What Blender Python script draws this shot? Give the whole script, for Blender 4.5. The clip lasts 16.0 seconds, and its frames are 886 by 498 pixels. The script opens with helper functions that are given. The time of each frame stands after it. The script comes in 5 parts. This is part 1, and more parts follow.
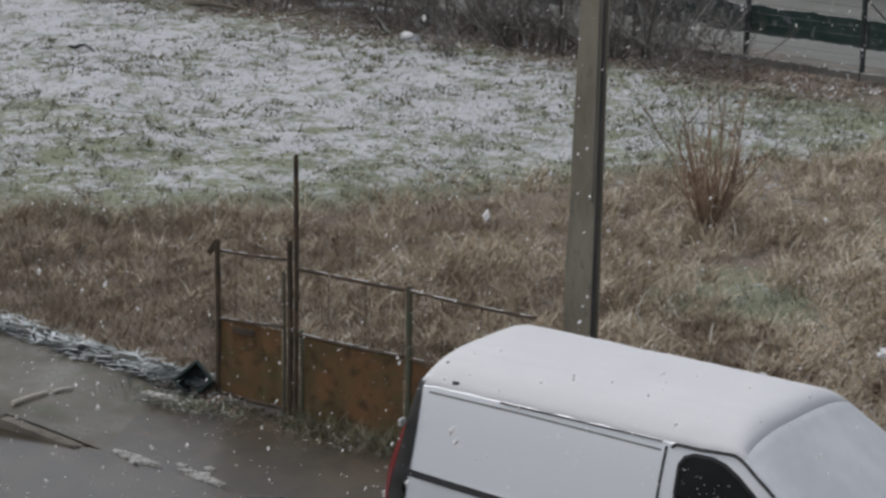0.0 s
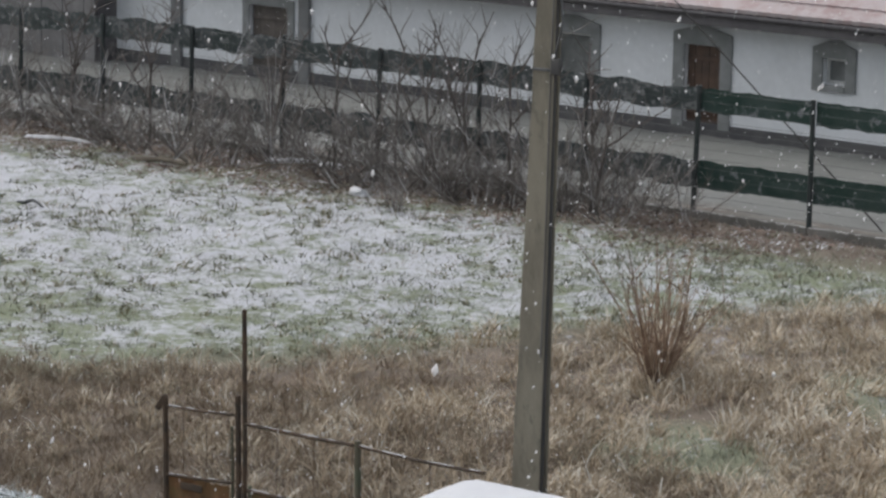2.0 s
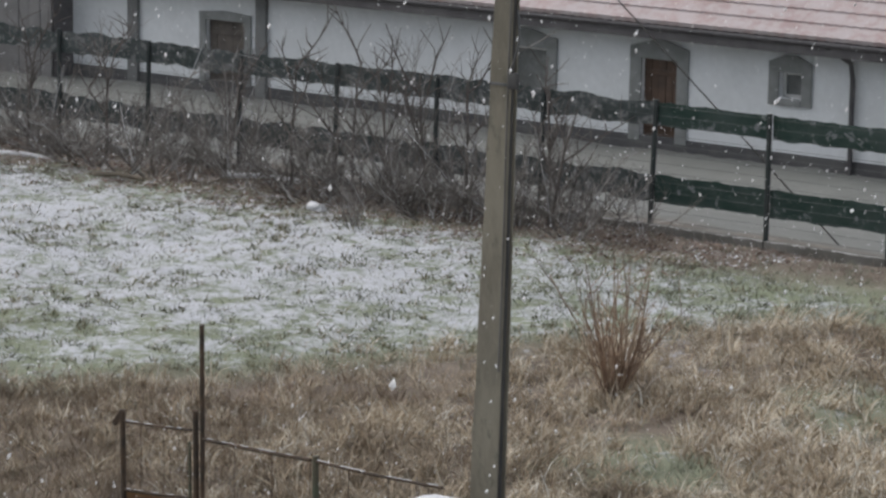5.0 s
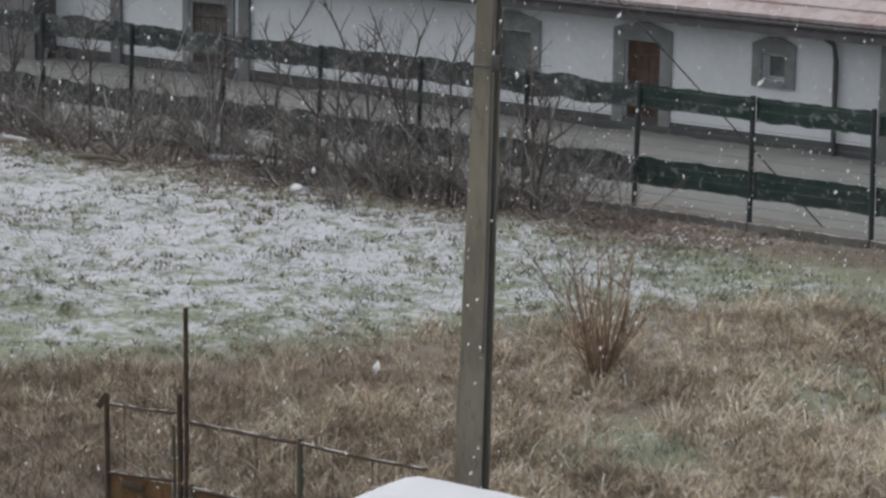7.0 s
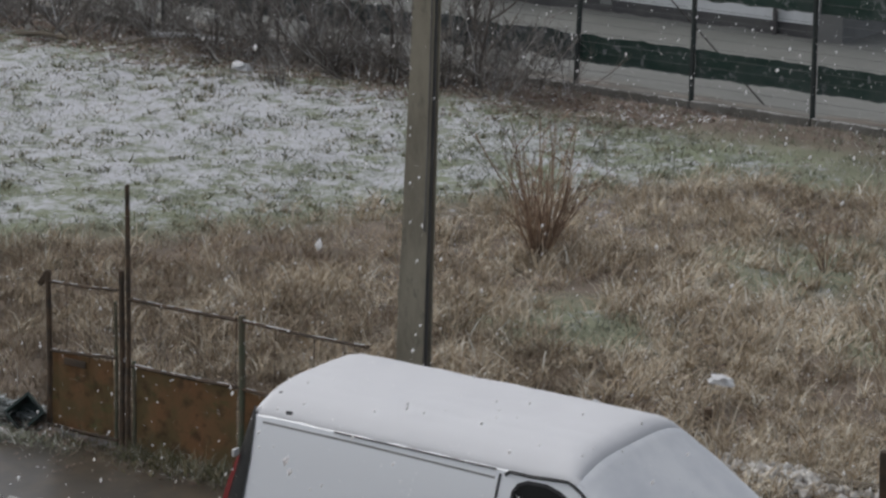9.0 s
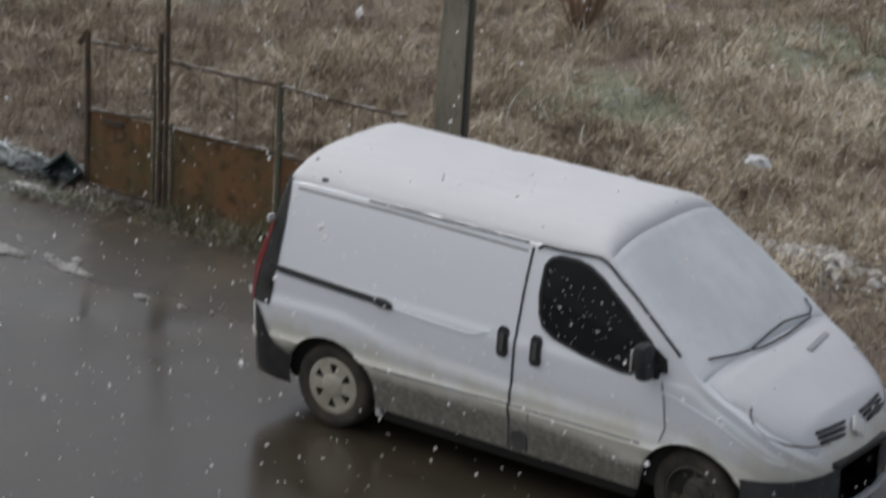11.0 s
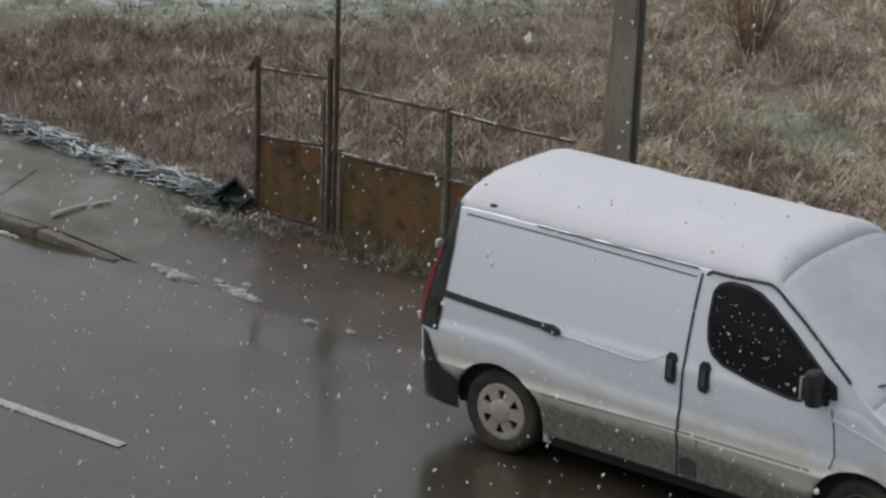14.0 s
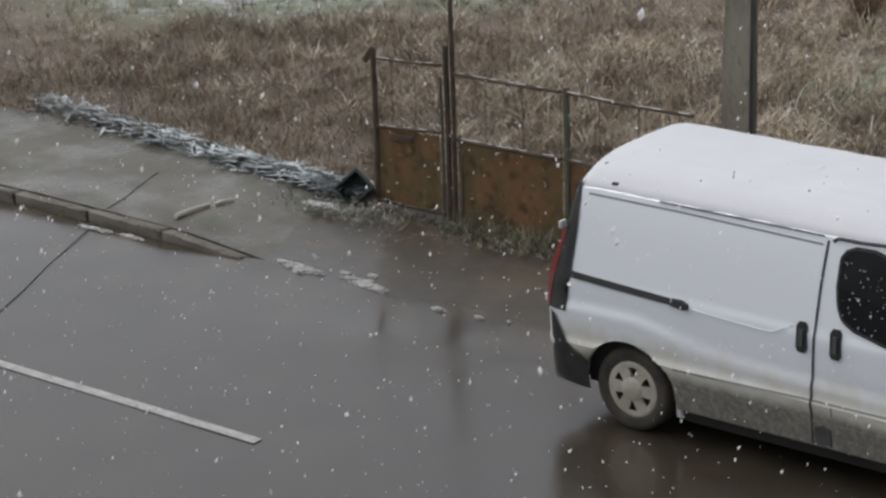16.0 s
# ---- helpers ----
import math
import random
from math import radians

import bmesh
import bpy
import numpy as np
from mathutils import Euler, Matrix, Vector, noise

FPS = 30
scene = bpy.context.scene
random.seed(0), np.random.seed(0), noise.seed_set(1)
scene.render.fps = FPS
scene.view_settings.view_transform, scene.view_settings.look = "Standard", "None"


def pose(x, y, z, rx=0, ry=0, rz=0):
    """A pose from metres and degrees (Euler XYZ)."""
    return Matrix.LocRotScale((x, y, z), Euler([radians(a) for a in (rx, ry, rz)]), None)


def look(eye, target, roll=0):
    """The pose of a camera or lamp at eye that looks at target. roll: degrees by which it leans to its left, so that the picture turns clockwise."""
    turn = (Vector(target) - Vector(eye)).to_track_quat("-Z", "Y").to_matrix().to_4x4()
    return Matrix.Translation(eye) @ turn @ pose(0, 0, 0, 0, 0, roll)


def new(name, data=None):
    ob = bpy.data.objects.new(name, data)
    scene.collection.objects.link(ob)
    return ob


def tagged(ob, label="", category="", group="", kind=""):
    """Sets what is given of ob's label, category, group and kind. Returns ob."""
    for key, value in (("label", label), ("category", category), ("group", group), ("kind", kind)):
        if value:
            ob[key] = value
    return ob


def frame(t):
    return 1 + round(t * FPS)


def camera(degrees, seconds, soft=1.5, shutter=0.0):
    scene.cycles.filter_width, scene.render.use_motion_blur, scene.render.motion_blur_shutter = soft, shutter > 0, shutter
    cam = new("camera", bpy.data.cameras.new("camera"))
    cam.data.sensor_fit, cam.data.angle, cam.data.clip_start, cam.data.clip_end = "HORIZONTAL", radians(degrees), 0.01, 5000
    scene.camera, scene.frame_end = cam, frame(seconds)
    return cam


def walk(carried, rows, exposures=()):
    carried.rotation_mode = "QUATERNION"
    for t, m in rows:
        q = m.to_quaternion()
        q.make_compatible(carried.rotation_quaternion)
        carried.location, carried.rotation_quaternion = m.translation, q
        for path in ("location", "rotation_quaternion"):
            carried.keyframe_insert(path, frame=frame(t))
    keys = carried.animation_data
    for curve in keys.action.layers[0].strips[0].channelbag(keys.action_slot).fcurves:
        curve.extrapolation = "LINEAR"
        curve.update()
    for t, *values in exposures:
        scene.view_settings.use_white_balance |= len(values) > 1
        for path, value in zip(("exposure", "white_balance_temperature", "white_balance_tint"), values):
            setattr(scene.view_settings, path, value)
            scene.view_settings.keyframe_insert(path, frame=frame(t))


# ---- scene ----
# ---- camera: held at an upper window, panning and tilting ----
cam = camera(17.41, 16.0, soft=2.6, shutter=0.4)
EYE = (11.769, -16.378, 8.424)
ROWS = [
    (0, 36.235, -15.103, 0.912), (0.5, 35.373, -14.675, 1.233), (1, 35.390, -13.105, 1.121), (1.5, 35.386, -12.335, 1.053),
    (2, 35.244, -12.019, 1.071), (2.5, 35.169, -11.777, 1.017), (3, 35.096, -11.637, 1.077), (3.5, 34.749, -11.599, 1.041),
    (4, 34.488, -11.670, 1.107), (6.5, 34.275, -11.782, 1.106), (7, 34.054, -12.064, 1.089), (7.5, 33.644, -12.969, 1.195),
    (8, 33.187, -13.922, 1.238), (8.2, 33.074, -14.150, 1.335), (10.3, 32.418, -15.092, 1.445), (10.5, 32.417, -15.993, 2.214),
    (11, 33.408, -19.012, 3.059), (11.5, 33.814, -20.699, 3.264), (12, 34.238, -21.202, 2.999), (12.5, 35.539, -21.094, 2.548),
    (13, 36.532, -19.634, 2.121), (13.5, 36.780, -19.109, 2.020), (14, 36.946, -18.650, 2.015), (14.5, 37.186, -18.488, 1.856),
    (15, 37.717, -18.536, 0.539), (15.5, 39.386, -18.929, -1.142), (16, 39.541, -18.974, -1.774),
]
walk(cam, [(t, pose(*EYE, 90 + pitch, 0, yaw) @ pose(0, 0, 0, 0, 0, roll)) for t, yaw, pitch, roll in ROWS],
     exposures=[(0.0, 0.18), (0.5, 0.2), (1.0, 0.38), (2.0, 0.5), (6.5, 0.5), (7.0, 0.43), (7.5, 0.24), (8.0, 0.13), (10.5, 0.06), (11.0, 0.16), (11.5, 0.26), (13.0, 0.23), (14.5, 0.15), (15.0, 0.2), (15.4, 0.36), (16.0, 0.38)])

# ---- overcast winter light ----
world = bpy.data.worlds.new("overcast")
scene.world = world
world.use_nodes = True
wn = world.node_tree
sky = wn.nodes.new("ShaderNodeTexSky")
sky.sky_type = "NISHITA"
sky.sun_disc = False
sky.sun_elevation, sky.sun_rotation = radians(54), radians(-92)
sky.dust_density, sky.air_density = 3.0, 1.0
hsv = wn.nodes.new("ShaderNodeHueSaturation")
hsv.inputs["Saturation"].default_value = 0.34
wn.links.new(sky.outputs[0], hsv.inputs["Color"])
wn.links.new(hsv.outputs[0], wn.nodes["Background"].inputs["Color"])
wn.nodes["Background"].inputs["Strength"].default_value = 0.115
sun = new("sun", bpy.data.lights.new("sun", "SUN"))
sun.data.energy, sun.data.angle, sun.data.color = 0.6, radians(80), (1.0, 0.97, 0.93)
sun.matrix_world = look((-13.0, -5.0, 19), (0, 0, 0))


# ---- materials ----
def material(name):
    m = bpy.data.materials.new(name)
    m.use_nodes = True
    nt = m.node_tree
    return m, nt, nt.nodes["Principled BSDF"]


def noise_node(nt, scale, detail=4.0, rough=0.6, coord="Object", stretch=None):
    tc = nt.nodes.new("ShaderNodeTexCoord")
    src = tc.outputs[coord]
    if stretch:
        mp = nt.nodes.new("ShaderNodeMapping")
        mp.inputs["Scale"].default_value = stretch
        nt.links.new(src, mp.inputs[0])
        src = mp.outputs[0]
    n = nt.nodes.new("ShaderNodeTexNoise")
    n.inputs["Scale"].default_value, n.inputs["Detail"].default_value, n.inputs["Roughness"].default_value = scale, detail, rough
    nt.links.new(src, n.inputs["Vector"])
    return n.outputs["Fac"]


def ramp(nt, fac, stops):
    r = nt.nodes.new("ShaderNodeValToRGB")
    el = r.color_ramp.elements
    while len(el) < len(stops):
        el.new(0.5)
    for e, (p, c) in zip(el, stops):
        e.position, e.color = p, (*c, 1) if len(c) == 3 else c
    nt.links.new(fac, r.inputs[0])
    return r.outputs[0]


def blend(nt, fac, a, b, mode="MIX"):
    m = nt.nodes.new("ShaderNodeMix")
    m.data_type, m.blend_type = "RGBA", mode
    for s, v in ((m.inputs[0], fac), (m.inputs[6], a), (m.inputs[7], b)):
        if isinstance(v, (int, float)):
            s.default_value = v
        elif isinstance(v, tuple):
            s.default_value = (*v, 1)
        else:
            nt.links.new(v, s)
    return m.outputs[2]


def calc(nt, op, a, b=0.0, c=0.0):
    m = nt.nodes.new("ShaderNodeMath")
    m.operation = op
    m.use_clamp = False
    for s, v in zip(m.inputs, (a, b, c)):
        if isinstance(v, (int, float)):
            s.default_value = v
        else:
            nt.links.new(v, s)
    return m.outputs[0]


def smooth(nt, v, lo, hi, to0=0.0, to1=1.0):
    m = nt.nodes.new("ShaderNodeMapRange")
    m.interpolation_type = "SMOOTHSTEP"
    for i, q in enumerate((lo, hi, to0, to1)):
        m.inputs[1 + i].default_value = q
    nt.links.new(v, m.inputs[0])
    return m.outputs[0]


def bump(nt, bs, h, strength=0.3, dist=0.01):
    b = nt.nodes.new("ShaderNodeBump")
    b.inputs["Strength"].default_value, b.inputs["Distance"].default_value = strength, dist
    nt.links.new(h, b.inputs["Height"])
    nt.links.new(b.outputs[0], bs.inputs["Normal"])


def position(nt):
    g = nt.nodes.new("ShaderNodeNewGeometry")
    s = nt.nodes.new("ShaderNodeSeparateXYZ")
    nt.links.new(g.outputs["Position"], s.inputs[0])
    return s.outputs


def worn(name, c1, c2, scale=6, rough=0.7, metal=0.0, bumps=0.2, dist=0.004, spots=None):
    """A two-tone worn surface: broad stains and fine grain."""
    m, nt, bs = material(name)
    a, b = noise_node(nt, scale), noise_node(nt, scale * 9, 3)
    col = blend(nt, smooth(nt, a, 0.32, 0.68), c1, c2)
    col = blend(nt, calc(nt, "MULTIPLY", b, 0.35), col, tuple(0.45 * q for q in c1))
    if spots:
        col = blend(nt, smooth(nt, noise_node(nt, scale * 3.1, 6, 0.7), spots[0], spots[0] + 0.06), col, spots[1])
    nt.links.new(col, bs.inputs["Base Color"])
    bs.inputs["Roughness"].default_value, bs.inputs["Metallic"].default_value = rough, metal
    bump(nt, bs, b, bumps, dist)
    return m


def island_mat(name, stops, rough=0.8, patches=None):
    """Blades and twigs: each island its own tone."""
    m, nt, bs = material(name)
    g = nt.nodes.new("ShaderNodeNewGeometry")
    col = ramp(nt, g.outputs["Random Per Island"], stops)
    col = blend(nt, smooth(nt, noise_node(nt, 1.5, 4), 0.4, 0.66, 0.0, 0.75), col, tuple(0.75 * q for q in stops[0][1]))
    if patches:
        col = blend(nt, smooth(nt, noise_node(nt, 0.55, 4, 0.6), 0.42, 0.6, 0.0, patches[0]), col, patches[1], "MULTIPLY")
        col = blend(nt, smooth(nt, noise_node(nt, 9.0, 3, 0.6), 0.62, 0.72, 0.0, 0.6), col, (0.7, 0.71, 0.74))
    nt.links.new(col, bs.inputs["Base Color"])
    bs.inputs["Roughness"].default_value = rough
    return m


M_ASPHALT, nt, bs = material("wet_asphalt")
P = position(nt)
grain, blot = noise_node(nt, 60, 3), noise_node(nt, 0.55, 5, 0.65)
mud = smooth(nt, noise_node(nt, 1.6, 6, 0.7), 0.42, 0.62)
near_edge = smooth(nt, P[1], -0.6, 1.6)
col = blend(nt, blot, (0.034, 0.027, 0.019), (0.058, 0.049, 0.034))
col = blend(nt, calc(nt, "MULTIPLY", mud, calc(nt, "ADD", calc(nt, "MULTIPLY", near_edge, 0.7), 0.3)), col, (0.085, 0.066, 0.042))
col = blend(nt, calc(nt, "MULTIPLY", grain, 0.4), col, (0.03, 0.027, 0.024))
nt.links.new(col, bs.inputs["Base Color"])
wet = smooth(nt, noise_node(nt, 0.9, 4, 0.6), 0.34, 0.62)
nt.links.new(calc(nt, "ADD", calc(nt, "MULTIPLY_ADD", wet, 0.1, 0.13), calc(nt, "MULTIPLY", smooth(nt, P[1], 0.9, 2.0), 0.22)), bs.inputs["Roughness"])
bs.inputs["IOR"].default_value = 1.62
hgt = calc(nt, "ADD", calc(nt, "MULTIPLY", grain, wet), calc(nt, "MULTIPLY", noise_node(nt, 7, 2), 0.35))
bump(nt, bs, hgt, 0.16, 0.004)

M_PAVE, nt, bs = material("wet_pavement")
a, b = noise_node(nt, 1.1, 6, 0.7), noise_node(nt, 45, 3)
col = blend(nt, smooth(nt, a, 0.36, 0.64), (0.15, 0.137, 0.105), (0.085, 0.078, 0.056))
col = blend(nt, smooth(nt, noise_node(nt, 2.7, 6, 0.75), 0.56, 0.64), col, (0.075, 0.085, 0.045))
col = blend(nt, calc(nt, "MULTIPLY", b, 0.5), col, (0.05, 0.045, 0.04))
nt.links.new(col, bs.inputs["Base Color"])
nt.links.new(smooth(nt, noise_node(nt, 1.4, 4), 0.35, 0.65, 0.22, 0.6), bs.inputs["Roughness"])
bump(nt, bs, b, 0.35, 0.006)

M_KERB = worn("worn_kerb_concrete", (0.2, 0.178, 0.145), (0.095, 0.085, 0.068), 2.2, 0.7, 0, 0.6, 0.014, (0.55, (0.06, 0.055, 0.045)))
M_LINE = worn("worn_line_paint", (0.5, 0.49, 0.47), (0.34, 0.33, 0.31), 8, 0.45, 0, 0.2, 0.002, (0.56, (0.1, 0.09, 0.085)))
M_CRACK = worn("tar_crack", (0.022, 0.02, 0.018), (0.03, 0.027, 0.024), 9, 0.5)

# field: earth, dead grass, green grass and thin snow
M_GROUND, nt, bs = material("winter_field")
P = position(nt)
n_big, n_mid, n_fine = noise_node(nt, 0.35, 5, 0.6), noise_node(nt, 1.7, 6, 0.72), noise_node(nt, 14, 4, 0.7)
soil = blend(nt, smooth(nt, n_mid, 0.35, 0.65), (0.12, 0.094, 0.072), (0.19, 0.152, 0.118))
green = blend(nt, n_fine, (0.14, 0.165, 0.1), (0.28, 0.31, 0.215))
# where short grass grows: beyond the belt of dry weeds
edge = calc(nt, "MINIMUM", calc(nt, "MAXIMUM", calc(nt, "MULTIPLY_ADD", P[0], 1.5, 22.4), 7.0), 19.0)
edge = calc(nt, "ADD", calc(nt, "SUBTRACT", P[1], edge), calc(nt, "MULTIPLY", calc(nt, "SUBTRACT", n_big, 0.5), 3.0))
meadow = smooth(nt, edge, -1.9, 1.3)
near_strip = smooth(nt, P[1], 16.6, 18.6, 1.0, 0.0)
# turf that breaks the dry belt
LAWNS = ((-2.9, 8.7, 1.3, 1.2), (-1.9, 12.2, 1.5, 1.6), (0.6, 10.0, 1.2, 1.0), (-3.9, 16.4, 2.6, 1.1))
turf = 0.0
for a, b, p, q in LAWNS:
    u, w = calc(nt, "MULTIPLY_ADD", P[0], 1 / p, -a / p), calc(nt, "MULTIPLY_ADD", P[1], 1 / q, -b / q)
    far = calc(nt, "SQRT", calc(nt, "MULTIPLY_ADD", u, u, calc(nt, "MULTIPLY", w, w)))
    turf = calc(nt, "MAXIMUM", turf, smooth(nt, calc(nt, "ADD", far, calc(nt, "MULTIPLY_ADD", n_mid, 0.8, -0.4)), 1.2, 0.5, 0.0, 0.75))
meadow = calc(nt, "MAXIMUM", meadow, turf)
col = blend(nt, calc(nt, "MULTIPLY", meadow, near_strip), soil, green)
lie = calc(nt, "ADD", calc(nt, "MULTIPLY", n_mid, 0.62), calc(nt, "MULTIPLY", noise_node(nt, 6.5, 4, 0.65), 0.38))
west = smooth(nt, P[0], 2.0, -13.0)
thresh = calc(nt, "SUBTRACT", 0.592, calc(nt, "MULTIPLY", calc(nt, "MULTIPLY", west, meadow), 0.155))
thresh = calc(nt, "ADD", thresh, calc(nt, "MULTIPLY", smooth(nt, P[1], 15.6, 18.4), 0.13))
thresh = calc(nt, "ADD", thresh, calc(nt, "MULTIPLY", smooth(nt, P[1], 14.0, 8.5), 0.075))
yard = smooth(nt, P[1], 20.2, 21.4)
cover = calc(nt, "MULTIPLY", smooth(nt, calc(nt, "SUBTRACT", lie, thresh), -0.08, 0.09), calc(nt, "SUBTRACT", 1.0, yard))
col = blend(nt, yard, col, blend(nt, n_mid, (0.15, 0.155, 0.145), (0.23, 0.235, 0.225)))
col = blend(nt, cover, col, blend(nt, n_fine, (0.42, 0.435, 0.465), (0.57, 0.585, 0.62)))
nt.links.new(col, bs.inputs["Base Color"])
bs.inputs["Roughness"].default_value = 0.85
bump(nt, bs, calc(nt, "ADD", n_fine, cover), 0.6, 0.03)

M_SNOW, nt, bs = material("fresh_snow")
col = blend(nt, noise_node(nt, 1.8, 4), (0.635, 0.645, 0.675), (0.695, 0.705, 0.735))
nt.links.new(col, bs.inputs["Base Color"])
bs.inputs["Roughness"].default_value = 0.75
bump(nt, bs, calc(nt, "ADD", noise_node(nt, 5, 5, 0.6), noise_node(nt, 120, 2)), 0.25, 0.008)
M_THIN_SNOW, nt, bs = material("thin_wet_snow")
col = blend(nt, smooth(nt, noise_node(nt, 2.2, 5), 0.3, 0.7), (0.62, 0.645, 0.69), (0.74, 0.76, 0.79))
nt.links.new(col, bs.inputs["Base Color"])
bs.inputs["Roughness"].default_value = 0.7
bump(nt, bs, noise_node(nt, 40, 4), 0.25, 0.004)

M_PAINT, nt, bs = material("white_van_paint")
P = position(nt)
drip = noise_node(nt, 3.0, 5, 0.65, "Object", (1.0, 1.0, 0.35))
lo = calc(nt, "ADD", P[2], calc(nt, "MULTIPLY", calc(nt, "SUBTRACT", drip, 0.5), 0.55))
film = smooth(nt, lo, 0.92, 0.58)
col = blend(nt, calc(nt, "MULTIPLY", film, 0.8), (0.81, 0.84, 0.885), (0.63, 0.595, 0.49))
hem = calc(nt, "ADD", P[2], calc(nt, "MULTIPLY", calc(nt, "SUBTRACT", noise_node(nt, 6, 3), 0.5), 0.1))
hem = calc(nt, "SUBTRACT", hem, smooth(nt, P[0], 2.9, 1.9, 0.0, 0.1))
splash = smooth(nt, hem, 0.51, 0.38, 0.0, 0.9)
caked = blend(nt, smooth(nt, noise_node(nt, 22, 5, 0.7), 0.38, 0.66), (0.085, 0.079, 0.066), (0.2, 0.185, 0.15))
col = blend(nt, splash, col, caked)
fleck = smooth(nt, noise_node(nt, 38, 4, 0.7), 0.62, 0.7)
col = blend(nt, calc(nt, "MULTIPLY", calc(nt, "MULTIPLY", fleck, film), 0.5), col, (0.24, 0.215, 0.17))
nt.links.new(col, bs.inputs["Base Color"])
nt.links.new(calc(nt, "MULTIPLY_ADD", film, 0.4, 0.22), bs.inputs["Roughness"])
bs.inputs["Coat Weight"].default_value = 0.25
M_TRIM = worn("black_plastic_trim", (0.014, 0.015, 0.017), (0.028, 0.029, 0.032), 5, 0.5, 0, 0.2, 0.002, (0.7, (0.15, 0.14, 0.12)))
M_SEAM = worn("shut_line_rubber", (0.05, 0.052, 0.056), (0.075, 0.078, 0.082), 9, 0.7)
# grey of seams and rims; on creases it draws their shadow line
M_CREASE = worn("crease_shade_seam_grey", (0.2, 0.203, 0.205), (0.28, 0.28, 0.275), 9, 0.6)
M_VENT = worn("snow_filled_vent", (0.34, 0.35, 0.37), (0.46, 0.47, 0.49), 12, 0.8)
# rear bumper's plastic lightened for the light it catches, with dirt spots
M_FRONT = worn("lit_dirty_front_bumper_plastic", (0.12, 0.127, 0.135), (0.18, 0.182, 0.185), 4, 0.5, 0, 0.3, 0.003, (0.6, (0.3, 0.29, 0.27)))
M_BUMPER = worn("grey_bumper_plastic", (0.065, 0.066, 0.069), (0.1, 0.098, 0.094), 4, 0.55, 0, 0.3, 0.003, (0.66, (0.2, 0.18, 0.15)))
M_TYRE = worn("muddy_tyre_rubber", (0.035, 0.033, 0.03), (0.085, 0.07, 0.05), 5, 0.85, 0, 0.5, 0.006)
M_CAP = worn("dirty_silver_wheel_cover", (0.62, 0.59, 0.5), (0.42, 0.385, 0.3), 5, 0.45, 0.25, 0.2, 0.003)
M_STEEL = worn("black_steel_rim", (0.06, 0.058, 0.054), (0.13, 0.115, 0.085), 6, 0.5, 0.4, 0.2, 0.003)
M_LAMP, nt, bs = material("red_lamp_plastic")
bs.inputs["Base Color"].default_value = (0.17, 0.012, 0.016, 1)
bs.inputs["Roughness"].default_value, bs.inputs["Coat Weight"].default_value = 0.18, 0.6
M_CLEAR, nt, bs = material("clear_lamp_plastic")
bs.inputs["Base Color"].default_value = (0.6, 0.6, 0.6, 1)
bs.inputs["Roughness"].default_value = 0.15
# opaque near-black glass: the unlit cab behind it is put into its colour
M_GLASS, nt, bs = material("unlit_cab_side_glass")
nt.links.new(blend(nt, noise_node(nt, 4), (0.006, 0.007, 0.008), (0.014, 0.016, 0.018)), bs.inputs["Base Color"])
bs.inputs["Roughness"].default_value, bs.inputs["IOR"].default_value = 0.06, 1.3
M_DARK = worn("underbody_dark", (0.012, 0.011, 0.01), (0.02, 0.018, 0.015), 4, 0.9)

M_POLE, nt, bs = material("weathered_pole_concrete")
P = position(nt)
a, b = noise_node(nt, 1.2, 6, 0.7, "Object", (1, 1, 0.3)), noise_node(nt, 40, 4)
col = blend(nt, smooth(nt, a, 0.38, 0.6), (0.3, 0.275, 0.215), (0.165, 0.15, 0.115))
col = blend(nt, smooth(nt, noise_node(nt, 2.2, 6, 0.75, "Object", (2, 2, 0.25)), 0.58, 0.7), col, (0.17, 0.175, 0.115))
col = blend(nt, smooth(nt, noise_node(nt, 7, 6, 0.75, "Object", (1, 1, 0.5)), 0.55, 0.68, 0.0, 0.7), col, (0.1, 0.1, 0.078))
col = blend(nt, smooth(nt, noise_node(nt, 14, 5, 0.7), 0.64, 0.72, 0.0, 0.6), col, (0.42, 0.41, 0.37))
col = blend(nt, calc(nt, "MULTIPLY", b, 0.4), col, (0.16, 0.15, 0.12))
nt.links.new(col, bs.inputs["Base Color"])
bs.inputs["Roughness"].default_value = 0.85
bump(nt, bs, b, 0.5, 0.006)
M_RUST, nt, bs = material("rusty_sheet_steel")
col = blend(nt, smooth(nt, noise_node(nt, 1.6, 5, 0.65), 0.38, 0.6), (0.3, 0.172, 0.088), (0.2, 0.15, 0.075))
col = blend(nt, smooth(nt, noise_node(nt, 4.5, 6, 0.75), 0.5, 0.64, 0.0, 0.75), col, (0.11, 0.075, 0.045))
col = blend(nt, smooth(nt, noise_node(nt, 3.0, 6, 0.7, "Object", (1, 1, 2.2)), 0.56, 0.68, 0.0, 0.8), col, (0.15, 0.165, 0.07))
col = blend(nt, smooth(nt, noise_node(nt, 9.0, 4, 0.6, "Object", (0.5, 1, 2.0)), 0.67, 0.72, 0.0, 0.7), col, (0.42, 0.36, 0.28))
nt.links.new(col, bs.inputs["Base Color"])
bs.inputs["Roughness"].default_value = 0.8
bump(nt, bs, noise_node(nt, 24, 5, 0.7), 0.5, 0.006)
M_RUSTBAR = worn("rusty_bar_steel", (0.12, 0.08, 0.052), (0.05, 0.042, 0.034), 7, 0.8, 0.1, 0.4, 0.004)
M_POSTGREEN = worn("old_green_post_paint", (0.1, 0.115, 0.075), (0.13, 0.105, 0.072), 6, 0.7, 0, 0.4, 0.004, (0.58, (0.24, 0.24, 0.19)))
